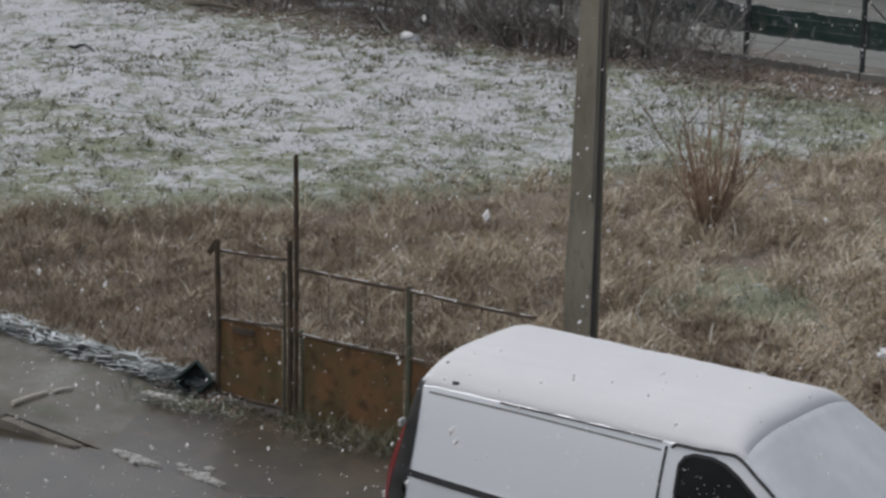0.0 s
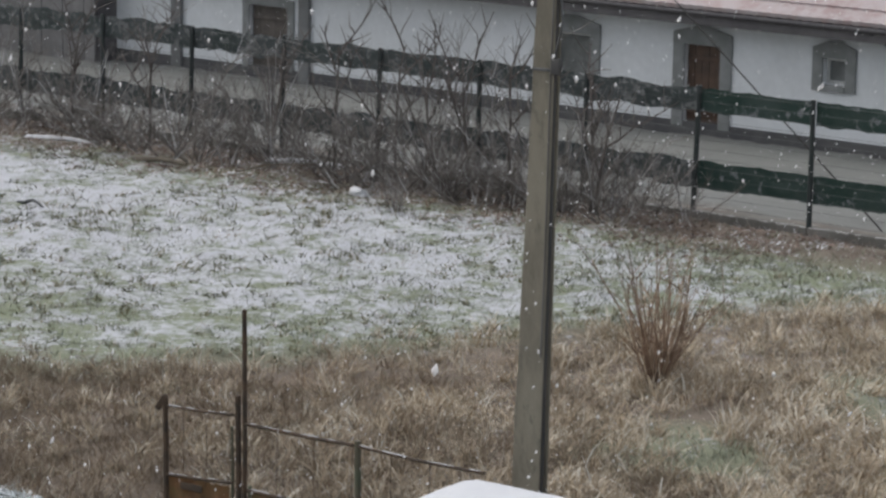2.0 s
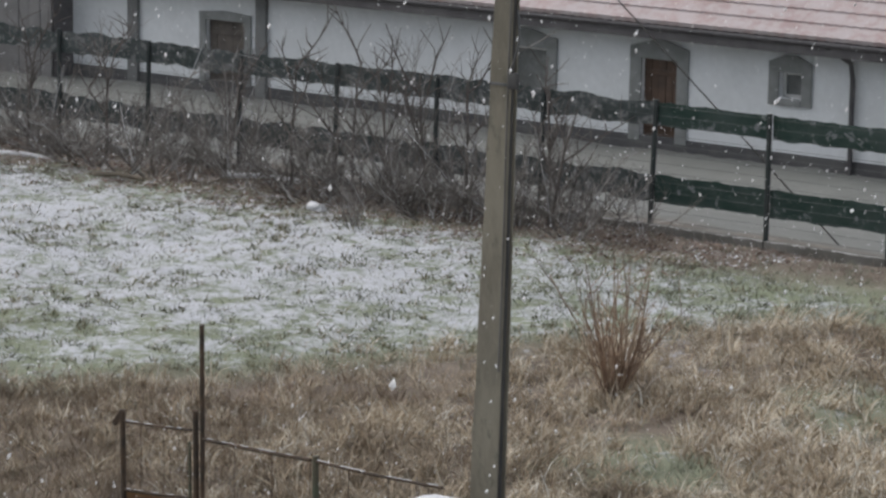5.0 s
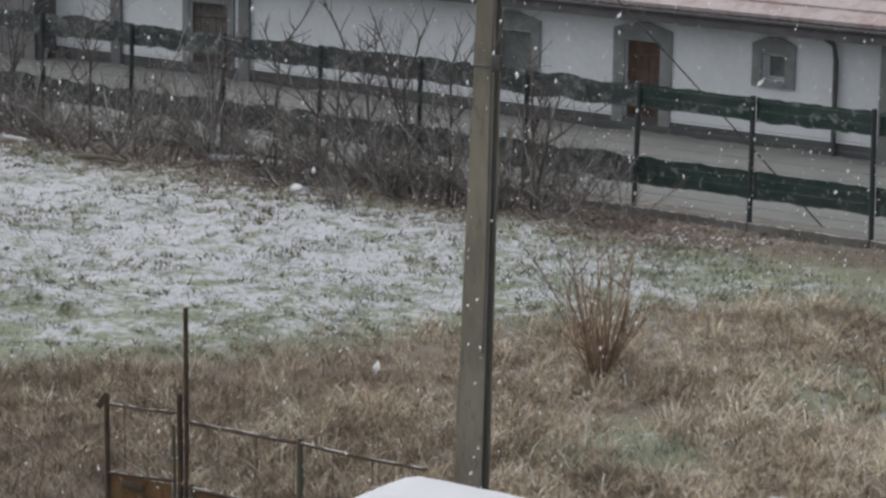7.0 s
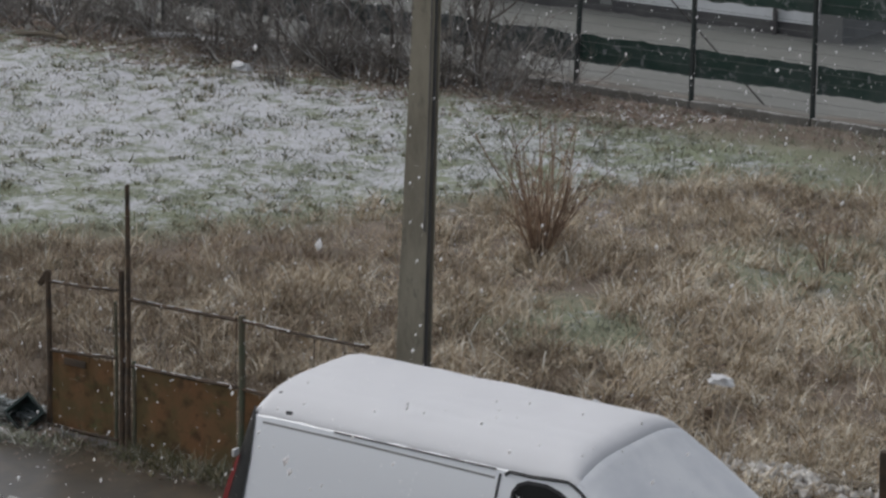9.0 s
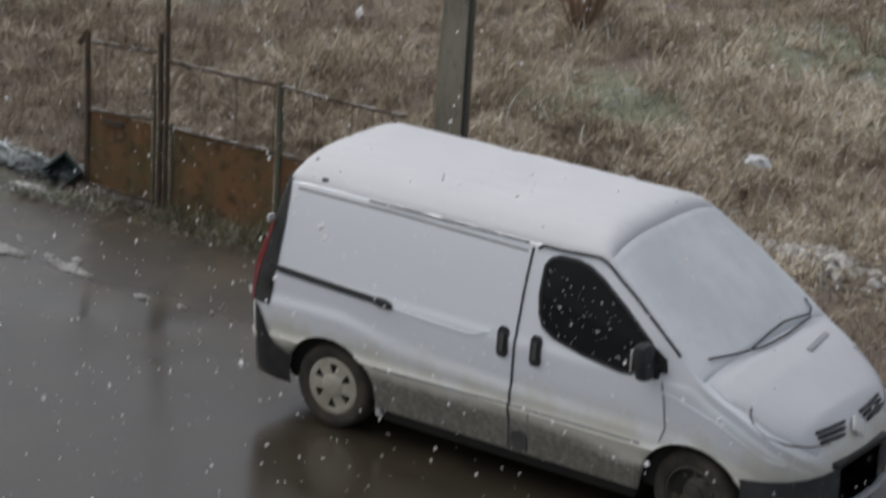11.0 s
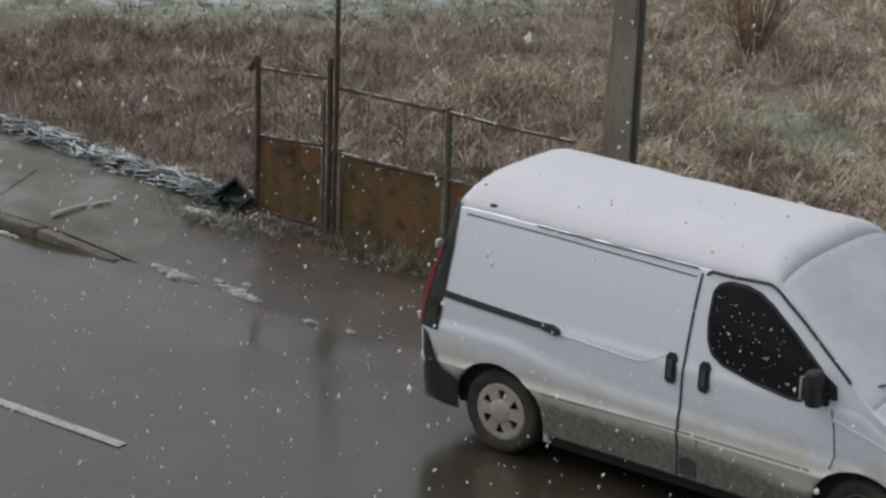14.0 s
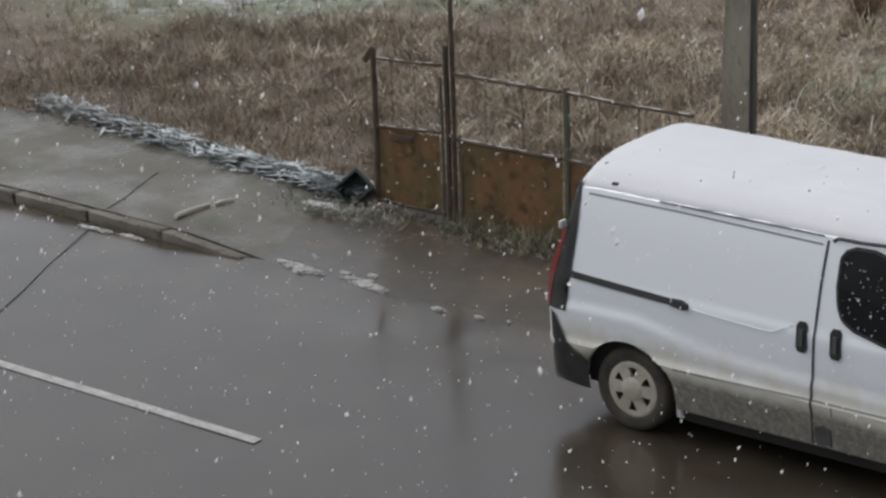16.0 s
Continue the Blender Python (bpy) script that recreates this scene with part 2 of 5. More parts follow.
M_FENCEPOST = worn("dark_fence_post_paint", (0.022, 0.034, 0.034), (0.045, 0.052, 0.052), 6, 0.6)
# tones lifted and greyed to stand in for snow haze at this distance
M_STRIP = worn("dark_green_screen_strip", (0.04, 0.088, 0.072), (0.09, 0.132, 0.122), 2.2, 0.6, 0, 0.4, 0.01, (0.57, (0.27, 0.29, 0.3)))
M_STRIP_OLD = worn("faded_green_screen_strip", (0.075, 0.1, 0.098), (0.15, 0.165, 0.168), 3.0, 0.7, 0, 0.5, 0.012, (0.52, (0.26, 0.27, 0.27)))
M_WIRE = worn("galvanised_wire", (0.12, 0.125, 0.125), (0.19, 0.195, 0.195), 6, 0.6, 0.4)
M_FOOT = worn("fence_foot_concrete", (0.2, 0.195, 0.18), (0.13, 0.125, 0.11), 2.5, 0.85, 0, 0.4, 0.01)
M_WALL = worn("white_lime_render", (0.8, 0.825, 0.85), (0.73, 0.755, 0.77), 0.8, 0.9, 0, 0.3, 0.006)
M_GREYWALL = worn("grey_render", (0.23, 0.235, 0.235), (0.17, 0.175, 0.175), 1.2, 0.9, 0, 0.3, 0.006)
M_PLINTH = worn("dark_plinth_render", (0.085, 0.085, 0.09), (0.13, 0.13, 0.13), 2, 0.9)
M_SURROUND = worn("grey_painted_surround", (0.28, 0.29, 0.29), (0.21, 0.22, 0.215), 3, 0.85)
M_DOORWOOD = worn("brown_planked_door", (0.12, 0.075, 0.052), (0.075, 0.05, 0.038), 4, 0.7, 0, 0.4, 0.006)
M_OLDDOOR = worn("dull_grey_brown_door", (0.15, 0.13, 0.115), (0.1, 0.088, 0.08), 4, 0.8, 0, 0.4, 0.006)
M_FRAME = worn("pale_window_frame", (0.7, 0.7, 0.69), (0.58, 0.58, 0.57), 5, 0.6)
M_PANE_BACK = worn("grey_pane_backing", (0.34, 0.34, 0.34), (0.22, 0.22, 0.225), 5, 0.9)
M_TILE, nt, bs = material("snow_dusted_roof_tile")
col = blend(nt, smooth(nt, noise_node(nt, 1.5, 5), 0.3, 0.7), (0.36, 0.215, 0.19), (0.27, 0.15, 0.13))
col = blend(nt, smooth(nt, noise_node(nt, 3.2, 6, 0.7), 0.34, 0.6, 0.4, 0.82), col, (0.5, 0.465, 0.475))
nt.links.new(col, bs.inputs["Base Color"])
bs.inputs["Roughness"].default_value = 0.85
M_EAVE = worn("grey_eave_timber", (0.12, 0.114, 0.118), (0.17, 0.162, 0.165), 3, 0.8)
M_BARN = worn("grey_weathered_boards", (0.25, 0.245, 0.245), (0.18, 0.176, 0.175), 2, 0.85)
M_PIPE = worn("dark_zinc_pipe", (0.09, 0.085, 0.09), (0.13, 0.125, 0.13), 4, 0.5, 0.3)
M_PANE, nt, bs = material("window_glass_dark")
bs.inputs["Base Color"].default_value = (0.85, 0.88, 0.88, 1)
bs.inputs["Roughness"].default_value, bs.inputs["Transmission Weight"].default_value = 0.03, 1.0
M_MIRROR, nt, bs = material("mirror_glass")
bs.inputs["Base Color"].default_value = (0.8, 0.8, 0.8, 1)
bs.inputs["Roughness"].default_value, bs.inputs["Metallic"].default_value = 0.04, 1.0
M_BAG = worn("black_plastic_sheet", (0.018, 0.021, 0.022), (0.04, 0.045, 0.047), 6, 0.35, 0, 0.6, 0.01)
M_CRATE = worn("dark_green_crate", (0.02, 0.045, 0.04), (0.03, 0.035, 0.034), 5, 0.5)
M_WHITEBAG = worn("crumpled_white_bag", (0.7, 0.71, 0.73), (0.58, 0.59, 0.61), 8, 0.5, 0, 0.6, 0.01)
M_STONE = worn("pale_rubble_stone", (0.74, 0.73, 0.72), (0.5, 0.48, 0.45), 6, 0.85, 0, 0.5, 0.01)
M_WOOD = worn("weathered_timber", (0.2, 0.17, 0.13), (0.13, 0.11, 0.085), 5, 0.8, 0, 0.4, 0.005)
M_STICK = worn("pale_broken_stick", (0.64, 0.6, 0.52), (0.5, 0.46, 0.39), 6, 0.8)
M_DRY = island_mat("dry_grass", [(0.0, (0.23, 0.172, 0.122)), (0.35, (0.38, 0.3, 0.215)), (0.7, (0.51, 0.43, 0.32)), (0.88, (0.61, 0.545, 0.44)), (1.0, (0.74, 0.75, 0.74))], patches=(0.6, (0.74, 0.67, 0.6)))
M_NEAR = island_mat("damp_brown_weeds", [(0.0, (0.14, 0.105, 0.072)), (0.4, (0.26, 0.2, 0.138)), (0.8, (0.37, 0.3, 0.215)), (1.0, (0.55, 0.52, 0.45))])
M_PALE = island_mat("bleached_grass", [(0.0, (0.38, 0.295, 0.2)), (0.4, (0.6, 0.51, 0.38)), (0.8, (0.75, 0.69, 0.57)), (1.0, (0.78, 0.8, 0.77))])
M_WEED = island_mat("grey_dead_weeds", [(0.0, (0.2, 0.155, 0.125)), (0.5, (0.34, 0.285, 0.24)), (0.85, (0.45, 0.41, 0.37)), (1.0, (0.66, 0.68, 0.7))])
M_VERGE = island_mat("verge_weeds", [(0.0, (0.09, 0.095, 0.048)), (0.4, (0.17, 0.17, 0.09)), (0.75, (0.33, 0.275, 0.18)), (1.0, (0.62, 0.62, 0.58))])
M_LITTER = island_mat("fallen_leaves", [(0.0, (0.13, 0.09, 0.072)), (0.4, (0.27, 0.195, 0.155)), (0.78, (0.38, 0.31, 0.26)), (0.84, (0.66, 0.68, 0.7)), (1.0, (0.76, 0.78, 0.8))])
M_STALK = island_mat("snowy_stalks", [(0.0, (0.05, 0.06, 0.055)), (0.3, (0.17, 0.175, 0.16)), (0.46, (0.45, 0.5, 0.52)), (1.0, (0.72, 0.77, 0.8))])
M_SLUSH = worn("grey_slush", (0.66, 0.66, 0.65), (0.44, 0.43, 0.41), 9, 0.5, 0, 0.8, 0.015, (0.53, (0.13, 0.12, 0.1)))
M_GREEN = island_mat("short_green_grass", [(0.0, (0.17, 0.19, 0.125)), (0.45, (0.27, 0.29, 0.21)), (0.75, (0.36, 0.365, 0.29)), (1.0, (0.64, 0.67, 0.69))])
M_TWIG = island_mat("bare_twigs", [(0.0, (0.12, 0.108, 0.098)), (0.5, (0.2, 0.182, 0.165)), (0.85, (0.31, 0.29, 0.27)), (1.0, (0.6, 0.61, 0.63))])
M_SAPLING = worn("dark_sapling_bark", (0.1, 0.085, 0.078), (0.16, 0.14, 0.13), 6, 0.8)
M_WILLOW = island_mat("reddish_shrub_stems", [(0.0, (0.16, 0.105, 0.078)), (0.5, (0.34, 0.235, 0.165)), (1.0, (0.53, 0.42, 0.31))])
M_FLAKE, nt, bs = material("snow_flake")
bs.inputs["Base Color"].default_value = (0.97, 0.97, 0.98, 1)
bs.inputs["Roughness"].default_value = 0.9
tl, mx = nt.nodes.new("ShaderNodeBsdfTranslucent"), nt.nodes.new("ShaderNodeMixShader")
tl.inputs["Color"].default_value = (0.97, 0.97, 0.98, 1)
mx.inputs[0].default_value = 0.65
nt.links.new(bs.outputs[0], mx.inputs[1])
nt.links.new(tl.outputs[0], mx.inputs[2])
nt.links.new(mx.outputs[0], nt.nodes["Material Output"].inputs["Surface"])


# ---- building helpers ----
def mesh_of(bm, name, mats, sharp=35):
    me = bpy.data.meshes.new(name)
    bm.to_mesh(me)
    bm.free()
    for m in mats if isinstance(mats, (list, tuple)) else [mats]:
        me.materials.append(m)
    if sharp:
        for p in me.polygons:
            p.use_smooth = True
        me.set_sharp_from_angle(angle=radians(sharp))
    return me


def part(name, bm, mat, parent=None, label="", sharp=35):
    ob = new(name, mesh_of(bm, name, mat, sharp))
    if parent:
        ob.parent = parent
    if label:
        ob["label"] = label
    return ob


def thing(name, label, category, at=(0, 0, 0), group="", kind=""):
    ob = new(name)
    ob.location = at
    ob.empty_display_size = 0.1
    return tagged(ob, label, category, group, kind)


def box(bm, lo, hi, bev=0.0, m=None):
    r = bmesh.ops.create_cube(bm, size=1.0)
    c = [(a + b) / 2 for a, b in zip(lo, hi)]
    s = [abs(b - a) for a, b in zip(lo, hi)]
    bmesh.ops.transform(bm, matrix=Matrix.LocRotScale(c, None, s), verts=r["verts"])
    vs = r["verts"]
    if bev:
        es = list({e for v in vs for e in v.link_edges})
        out = bmesh.ops.bevel(bm, geom=es, offset=bev, segments=2, affect="EDGES", profile=0.6)
        vs = out["verts"]
    if m is not None:
        bmesh.ops.transform(bm, matrix=m, verts=list(vs))
    return bm


def boxm(lo, hi, bev=0.0, m=None):
    return box(bmesh.new(), lo, hi, bev, m)


def tube(bm, pts, r, sides=6, r1=None, cap=True):
    """A tube along pts, tapering from r to r1."""
    pts = [Vector(p) for p in pts]
    r1 = r if r1 is None else r1
    rings = []
    for i, p in enumerate(pts):
        d = (pts[min(i + 1, len(pts) - 1)] - pts[max(i - 1, 0)]).normalized()
        a = d.cross(Vector((0, 0, 1)) if abs(d.z) < 0.9 else Vector((1, 0, 0))).normalized()
        b = d.cross(a)
        rr = r + (r1 - r) * i / max(1, len(pts) - 1)
        rings.append([bm.verts.new(p + rr * (math.cos(q) * a + math.sin(q) * b)) for q in (2 * math.pi * k / sides for k in range(sides))])
    for A, B in zip(rings, rings[1:]):
        for k in range(sides):
            bm.faces.new((A[k], A[(k + 1) % sides], B[(k + 1) % sides], B[k]))
    if cap:
        bm.faces.new(rings[0][::-1])
        bm.faces.new(rings[-1])
    return bm


def lathe(bm, prof, n=32, axis="y", centre=(0, 0, 0)):
    """Turn a profile of (radius, along) round an axis."""
    rings = []
    for r, a in prof:
        ring = []
        for k in range(n):
            q = 2 * math.pi * k / n
            u, v = r * math.cos(q), r * math.sin(q)
            ring.append(bm.verts.new(Vector(centre) + Vector((u, a, v) if axis == "y" else (u, v, a))))
        rings.append(ring)
    for A, B in zip(rings, rings[1:]):
        for k in range(n):
            bm.faces.new((A[k], A[(k + 1) % n], B[(k + 1) % n], B[k]))
    return rings


def sheet(name, verts, faces, mat, smooth_on=True):
    me = bpy.data.meshes.new(name)
    me.from_pydata(verts, [], faces)
    me.materials.append(mat)
    if smooth_on:
        me.polygons.foreach_set("use_smooth", [True] * len(me.polygons))
    me.update()
    return new(name, me)


def lerp(x, table):
    """Piecewise linear through (x, y) rows."""
    return float(np.interp(x, [a for a, _ in table], [b for _, b in table]))


def fbm(x, y, s=1.0, seed=0.0):
    return noise.fractal(Vector((x * s, y * s, seed)), 0.9, 2.0, 4)


# ---- ground ----
def height(x, y):
    h = lerp(y, [(-60, -0.08), (2.9, -0.06), (3.25, 0.06), (4.0, 0.12), (11, 0.18), (17, 0.28), (19.2, 0.18), (19.6, 0.1), (20.2, 0.08), (27, -0.48), (60, -0.5), (400, 6)])
    return h


def graded(lo, hi, fine_lo, fine_hi, step):
    a = list(np.arange(fine_lo, fine_hi + 1e-6, step))
    q, d = fine_lo, step
    while q > lo:
        d *= 1.5
        q = max(lo, q - d)
        a.insert(0, q)
    q, d = fine_hi, step
    while q < hi:
        d *= 1.5
        q = min(hi, q + d)
        a.append(q)
    return a


gx, gy = graded(-900, 900, -30, 6, 0.15), graded(-900, 900, 2.9, 22, 0.15)
gv = []
for y in gy:
    for x in gx:
        rough = 0.0
        if y > 3.1 and -60 < x < 40 and y < 60:
            rough = 0.07 * fbm(x, y, 0.55) + 0.03 * fbm(x, y, 2.6, 7.0)
            rough *= min(1, (y - 3.1) / 0.8)
        gv.append((x, y, height(x, y) + rough))
nx = len(gx)
gf = [(j * nx + i, j * nx + i + 1, (j + 1) * nx + i + 1, (j + 1) * nx + i) for j in range(len(gy) - 1) for i in range(nx - 1)]
tagged(sheet("ground", gv, gf, M_GROUND), "rough winter field with dead grass and patchy thin snow", "ground", kind="structure")


def ease(v):
    v = min(1.0, max(0.0, v))
    return v * v * (3 - 2 * v)


# road with slight unevenness, so that wet light breaks up on it
def grid_sheet(name, xs, ys, f, mat):
    vs = [(x, y, f(x, y)) for y in ys for x in xs]
    n = len(xs)
    fs = [(j * n + i, j * n + i + 1, (j + 1) * n + i + 1, (j + 1) * n + i) for j in range(len(ys) - 1) for i in range(n - 1)]
    return sheet(name, vs, fs, mat)


def road_h(x, y):
    # level carriageway, a soft sunken gutter, a worn crossing up to the gate
    return 0.005 * fbm(x, y, 0.5) - 0.006 * math.exp(-((y - 0.95) / 0.4) ** 2) + 0.05 * ease((y - 1.0) / 2.0) + 0.006 * fbm(x, y, 2.0, 8.0) * ease((y - 0.9) / 0.8)


rx, ry = graded(-300, 300, -14, 8, 0.2), graded(-7.0, 3.12, -3.5, 3.1, 0.1)
tagged(grid_sheet("road", rx, ry, road_h, M_ASPHALT), "wet dark asphalt road with muddy edge", "road", kind="structure")


def pave_h(x, y):
    drop = min(1.0, max(0.0, (-4.65 - x) / 1.5))
    return -0.02 + (0.125 + 0.012 * fbm(x, y, 1.1, 3.0)) * drop


px_, py_ = graded(-300, -4.6, -12, -4.62, 0.12), list(np.arange(1.38, 3.3, 0.1))
tagged(grid_sheet("pavement", px_, py_, pave_h, M_PAVE), "wet worn concrete footpath with algae stains", "pavement", kind="structure")

line = boxm((-3.0, -0.048, 0), (3.0, 0.048, 0.006))
ob = part("lane_marking", line, M_LINE, None, sharp=0)
ob.matrix_world = pose(-5.18, -1.745, 0.003)
tagged(ob, "worn white painted lane line on the wet road", "road marking", kind="structure")

# expansion joint across road and footpath
bm = bmesh.new()
tube(bm, [(-5.2 - k * 0.246, -2.4 + k * 0.505 + 0.02 * math.sin(k * 2.1), 0.005) for k in range(8)], 0.005, 4)
tube(bm, [(-6.95, 1.4, 0.11), (-7.04, 1.7, 0.11), (-7.14, 1.95, 0.11), (-7.36, 2.5, 0.108)], 0.004, 4)
tagged(part("road_crack", bm, M_CRACK), "dark tar-filled crack across the wet road", "crack", kind="structure")

# kerb stones, worn, tilted and chipped
kerb = thing("kerb", "worn concrete kerb stones, tilted and chipped", "kerb", (0, 0, 0), kind="structure")
random.seed(11)


def kerb_mesh(seed):
    random.seed(seed)
    bm = boxm((-0.48, -0.075, -0.16), (0.48, 0.075, 0.0), 0.02)
    bmesh.ops.subdivide_edges(bm, edges=[e for e in bm.edges if e.calc_length() > 0.6], cuts=9)
    for v in bm.verts:
        v.co.x += random.uniform(-0.012, 0.012)
        v.co.z += 0.014 * noise.noise(Vector((v.co.x * 6 + seed, v.co.y * 9, 0))) * (v.co.z > -0.1)
        v.co.y += 0.018 * noise.noise(Vector((v.co.x * 8, seed, v.co.z * 9)))
    return mesh_of(bm, "kerb_stone", M_KERB, 30)


kms = [kerb_mesh(40 + k) for k in range(4)]
x = -5.62
for k in range(26):
    s = new("kerb_stone", kms[k % 4])
    s.parent = kerb
    s.matrix_basis = pose(x, 1.335 + random.uniform(-0.012, 0.012), (0.045 if k == 0 else 0.09) + random.uniform(-0.006, 0.008), random.uniform(-3, 1), 4.6 if k == 0 else random.uniform(-0.8, 0.8), random.uniform(-0.8, 0.8))
    x -= 0.975 + random.uniform(0, 0.02)


# ---- van ----
W2 = 0.95
SIDE = [(0.2, 0.07), (0.3, 0.035), (0.42, 0.016), (0.5, 0.01), (0.62, 0.0), (0.648, 0.012), (0.67, 0.018), (0.74, 0.008), (0.9, 0.0), (1.08, 0.0), (1.13, 0.004),
        (1.15, 0.014), (1.2, 0.022), (1.3, 0.04), (1.55, 0.09), (1.7, 0.122), (1.8, 0.15), (2.0, 0.2)]
TOP = [(-1, 1.985), (-0.3, 2.002), (1.9, 2.012), (2.1, 2.004), (2.2, 1.982), (2.27, 1.932), (2.35, 1.862), (2.88, 1.45), (3.1, 1.265), (3.2, 1.2), (3.4, 1.12), (3.6, 1.01), (3.75, 0.92), (3.86, 0.81), (3.94, 0.64)]
INSET = [(-0.75, 0.05), (-0.68, 0.012), (-0.6, 0.0), (3.0, 0.0), (3.3, 0.02), (3.5, 0.06), (3.66, 0.12), (3.78, 0.22), (3.86, 0.34), (3.91, 0.48), (3.94, 0.68)]
GUTTER = [(-1, 0.185), (1.9, 0.188), (2.1, 0.165), (2.3, 0.115), (2.5, 0.085), (3.1, 0.065), (3.25, 0.075), (3.4, 0.095), (3.75, 0.125), (3.94, 0.1)]
ROWS_Z = [0.27, 0.33, 0.39, 0.45, 0.5, 0.56, 0.62, 0.648, 0.67, 0.71, 0.75, 0.79, 0.82, 0.85, 0.88, 0.91, 0.94, 0.97, 1.0, 1.04, 1.08, 1.13, 1.15, 1.2, 1.28, 1.4, 1.52, 1.64, 1.74, 1.815]
ROOF_S = [0.05, 0.12, 0.22, 0.36, 0.55, 0.78, 1.0]


def arch(x):
    z = 0.0
    for c in (0.0, 3.098):
        if abs(x - c) < 0.415:
            z = max(z, 0.33 + math.sqrt(0.415 ** 2 - (x - c) ** 2) * 0.97)
    return z


def lean(x, z):
    w = min(1.0, max(0.0, (-0.36 - x) / 0.38))
    return x + w * 0.2 * max(0.0, z - 0.95)


def squeeze(x, y):
    return W2 - (W2 - y) * (1 - lerp(x, INSET) / W2)


def haunch(x, z):
    """The swollen lower flank: its shoulder runs high over the rear wheel and drops forward."""
    top = lerp(x, [(-0.7, 0.94), (0.1, 0.95), (0.45, 0.88), (0.9, 0.81), (1.8, 0.78), (3.2, 0.74)])
    return -0.024 * (1 - ease((z - top + 0.06) / 0.09)) * ease((z - 0.5) / 0.12)


def section(x):
    """Right half of the body's cross-section: from the sill up to the middle of the roof."""
    T = lerp(x, TOP)
    G = T - lerp(x, GUTTER)
    belt = min(1.15, G - 0.07)
    floor_z = 0.27
    out = []
    a = arch(x)
    for z in ROWS_Z:
        if z <= 1.15:
            q = floor_z + (z - floor_z) * (belt - floor_z) / (1.15 - floor_z)
        else:
            q = belt + (z - 1.15) * (G - belt) / (1.815 - 1.15)
        yy = lerp(z if z <= 1.15 else max(q, 1.15), SIDE) + haunch(x, z)
        q = max(q, a)
        out.append((yy, q))
    y0, z0 = out[-1]
    for s in ROOF_S:
        out.append((y0 + (W2 - y0) * s, z0 + (T - z0) * (1 - (1 - s) ** 3.6)))
    return [(lean(x, z), squeeze(x, y), z) for y, z in out]


STATIONS = sorted({round(v, 4) for v in [-0.74, -0.72, -0.68, -0.6, -0.5, *np.arange(-0.415, 0.43, 0.0415), 0.5, 0.7, 1.0, 1.3, 1.6, 1.8, 1.95, 2.05, 2.15, 2.22, 2.28, 2.34, 2.42, 2.5, 2.6,
                    *np.arange(2.683, 3.53, 0.0415), 3.56, 3.6, 3.65, 3.7, 3.75, 3.79, 3.82, 3.85, 3.88, 3.9, 3.92, 3.94]})


def mirror_y(p):
    return (p[0], 2 * W2 - p[1], p[2])


def van_body():
    bm = bmesh.new()
    rings = []
    for x in STATIONS:
        h = section(x)
        full = h + [mirror_y(p) for p in h[-2::-1]]
        rings.append([bm.verts.new(p) for p in full])
    n = len(rings[0])
    for A, B in zip(rings, rings[1:]):
        for k in range(n - 1):
            bm.faces.new((A[k], B[k], B[k + 1], A[k + 1]))
    bm.faces.new(rings[0])
    bm.faces.new(rings[-1][::-1])
    bmesh.ops.remove_doubles(bm, verts=bm.verts, dist=0.0004)
    bmesh.ops.dissolve_degenerate(bm, dist=0.0004, edges=bm.edges)
    bmesh.ops.recalc_face_normals(bm, faces=bm.faces)
    return bm


def side_y(x, z, off=0.0):
    return squeeze(x, lerp(z, SIDE) + haunch(x, z)) - off


def plate(outline, off, thick, both=False):
    """A flat-backed plate on the van's side, from an (x, z) outline, following the curve of the side."""
    bm = bmesh.new()
    f = [bm.verts.new((lean(x, z), side_y(x, z, off), z)) for x, z in outline]
    b = [bm.verts.new((lean(x, z), side_y(x, z, off - thick), z)) for x, z in outline]
    bm.faces.new(f)
    bm.faces.new(b[::-1])
    k = len(f)
    for i in range(k):
        bm.faces.new((f[i], b[i], b[(i + 1) % k], f[(i + 1) % k]))
    bmesh.ops.recalc_face_normals(bm, faces=bm.faces)
    return bm


def strip(path, w, off=0.004, thick=0.012):
    """A narrow band along an (x, z) path on the van's side."""
    bm = bmesh.new()
    rings = []
    for i, (x, z) in enumerate(path):
        x0, z0 = path[max(i - 1, 0)]
        x1, z1 = path[min(i + 1, len(path) - 1)]
        d = Vector((x1 - x0, z1 - z0)).normalized()
        nx_, nz_ = -d.y * w / 2, d.x * w / 2
        ring = []
        for s, o in ((1, off), (-1, off), (-1, off - thick), (1, off - thick)):
            qx, qz = x + s * nx_, z + s * nz_
            ring.append(bm.verts.new((lean(qx, qz), side_y(qx, qz, o), qz)))
        rings.append(ring)
    for A, B in zip(rings, rings[1:]):
        for k in range(4):
            bm.faces.new((A[k], A[(k + 1) % 4], B[(k + 1) % 4], B[k]))
    bm.faces.new(rings[0][::-1])
    bm.faces.new(rings[-1])
    bmesh.ops.recalc_face_normals(bm, faces=bm.faces)
    return bm


def dense(path, n=6):
    out = []
    for (a, b), (c, d) in zip(path, path[1:]):
        out += [(a + (c - a) * k / n, b + (d - b) * k / n) for k in range(n)]
    return out + [path[-1]]


van = thing("van", "snow-dusted white panel van with muddy sills parked at the roadside", "van")
part("body", van_body(), M_PAINT, van, "white paint with brown road grime low down", 28)

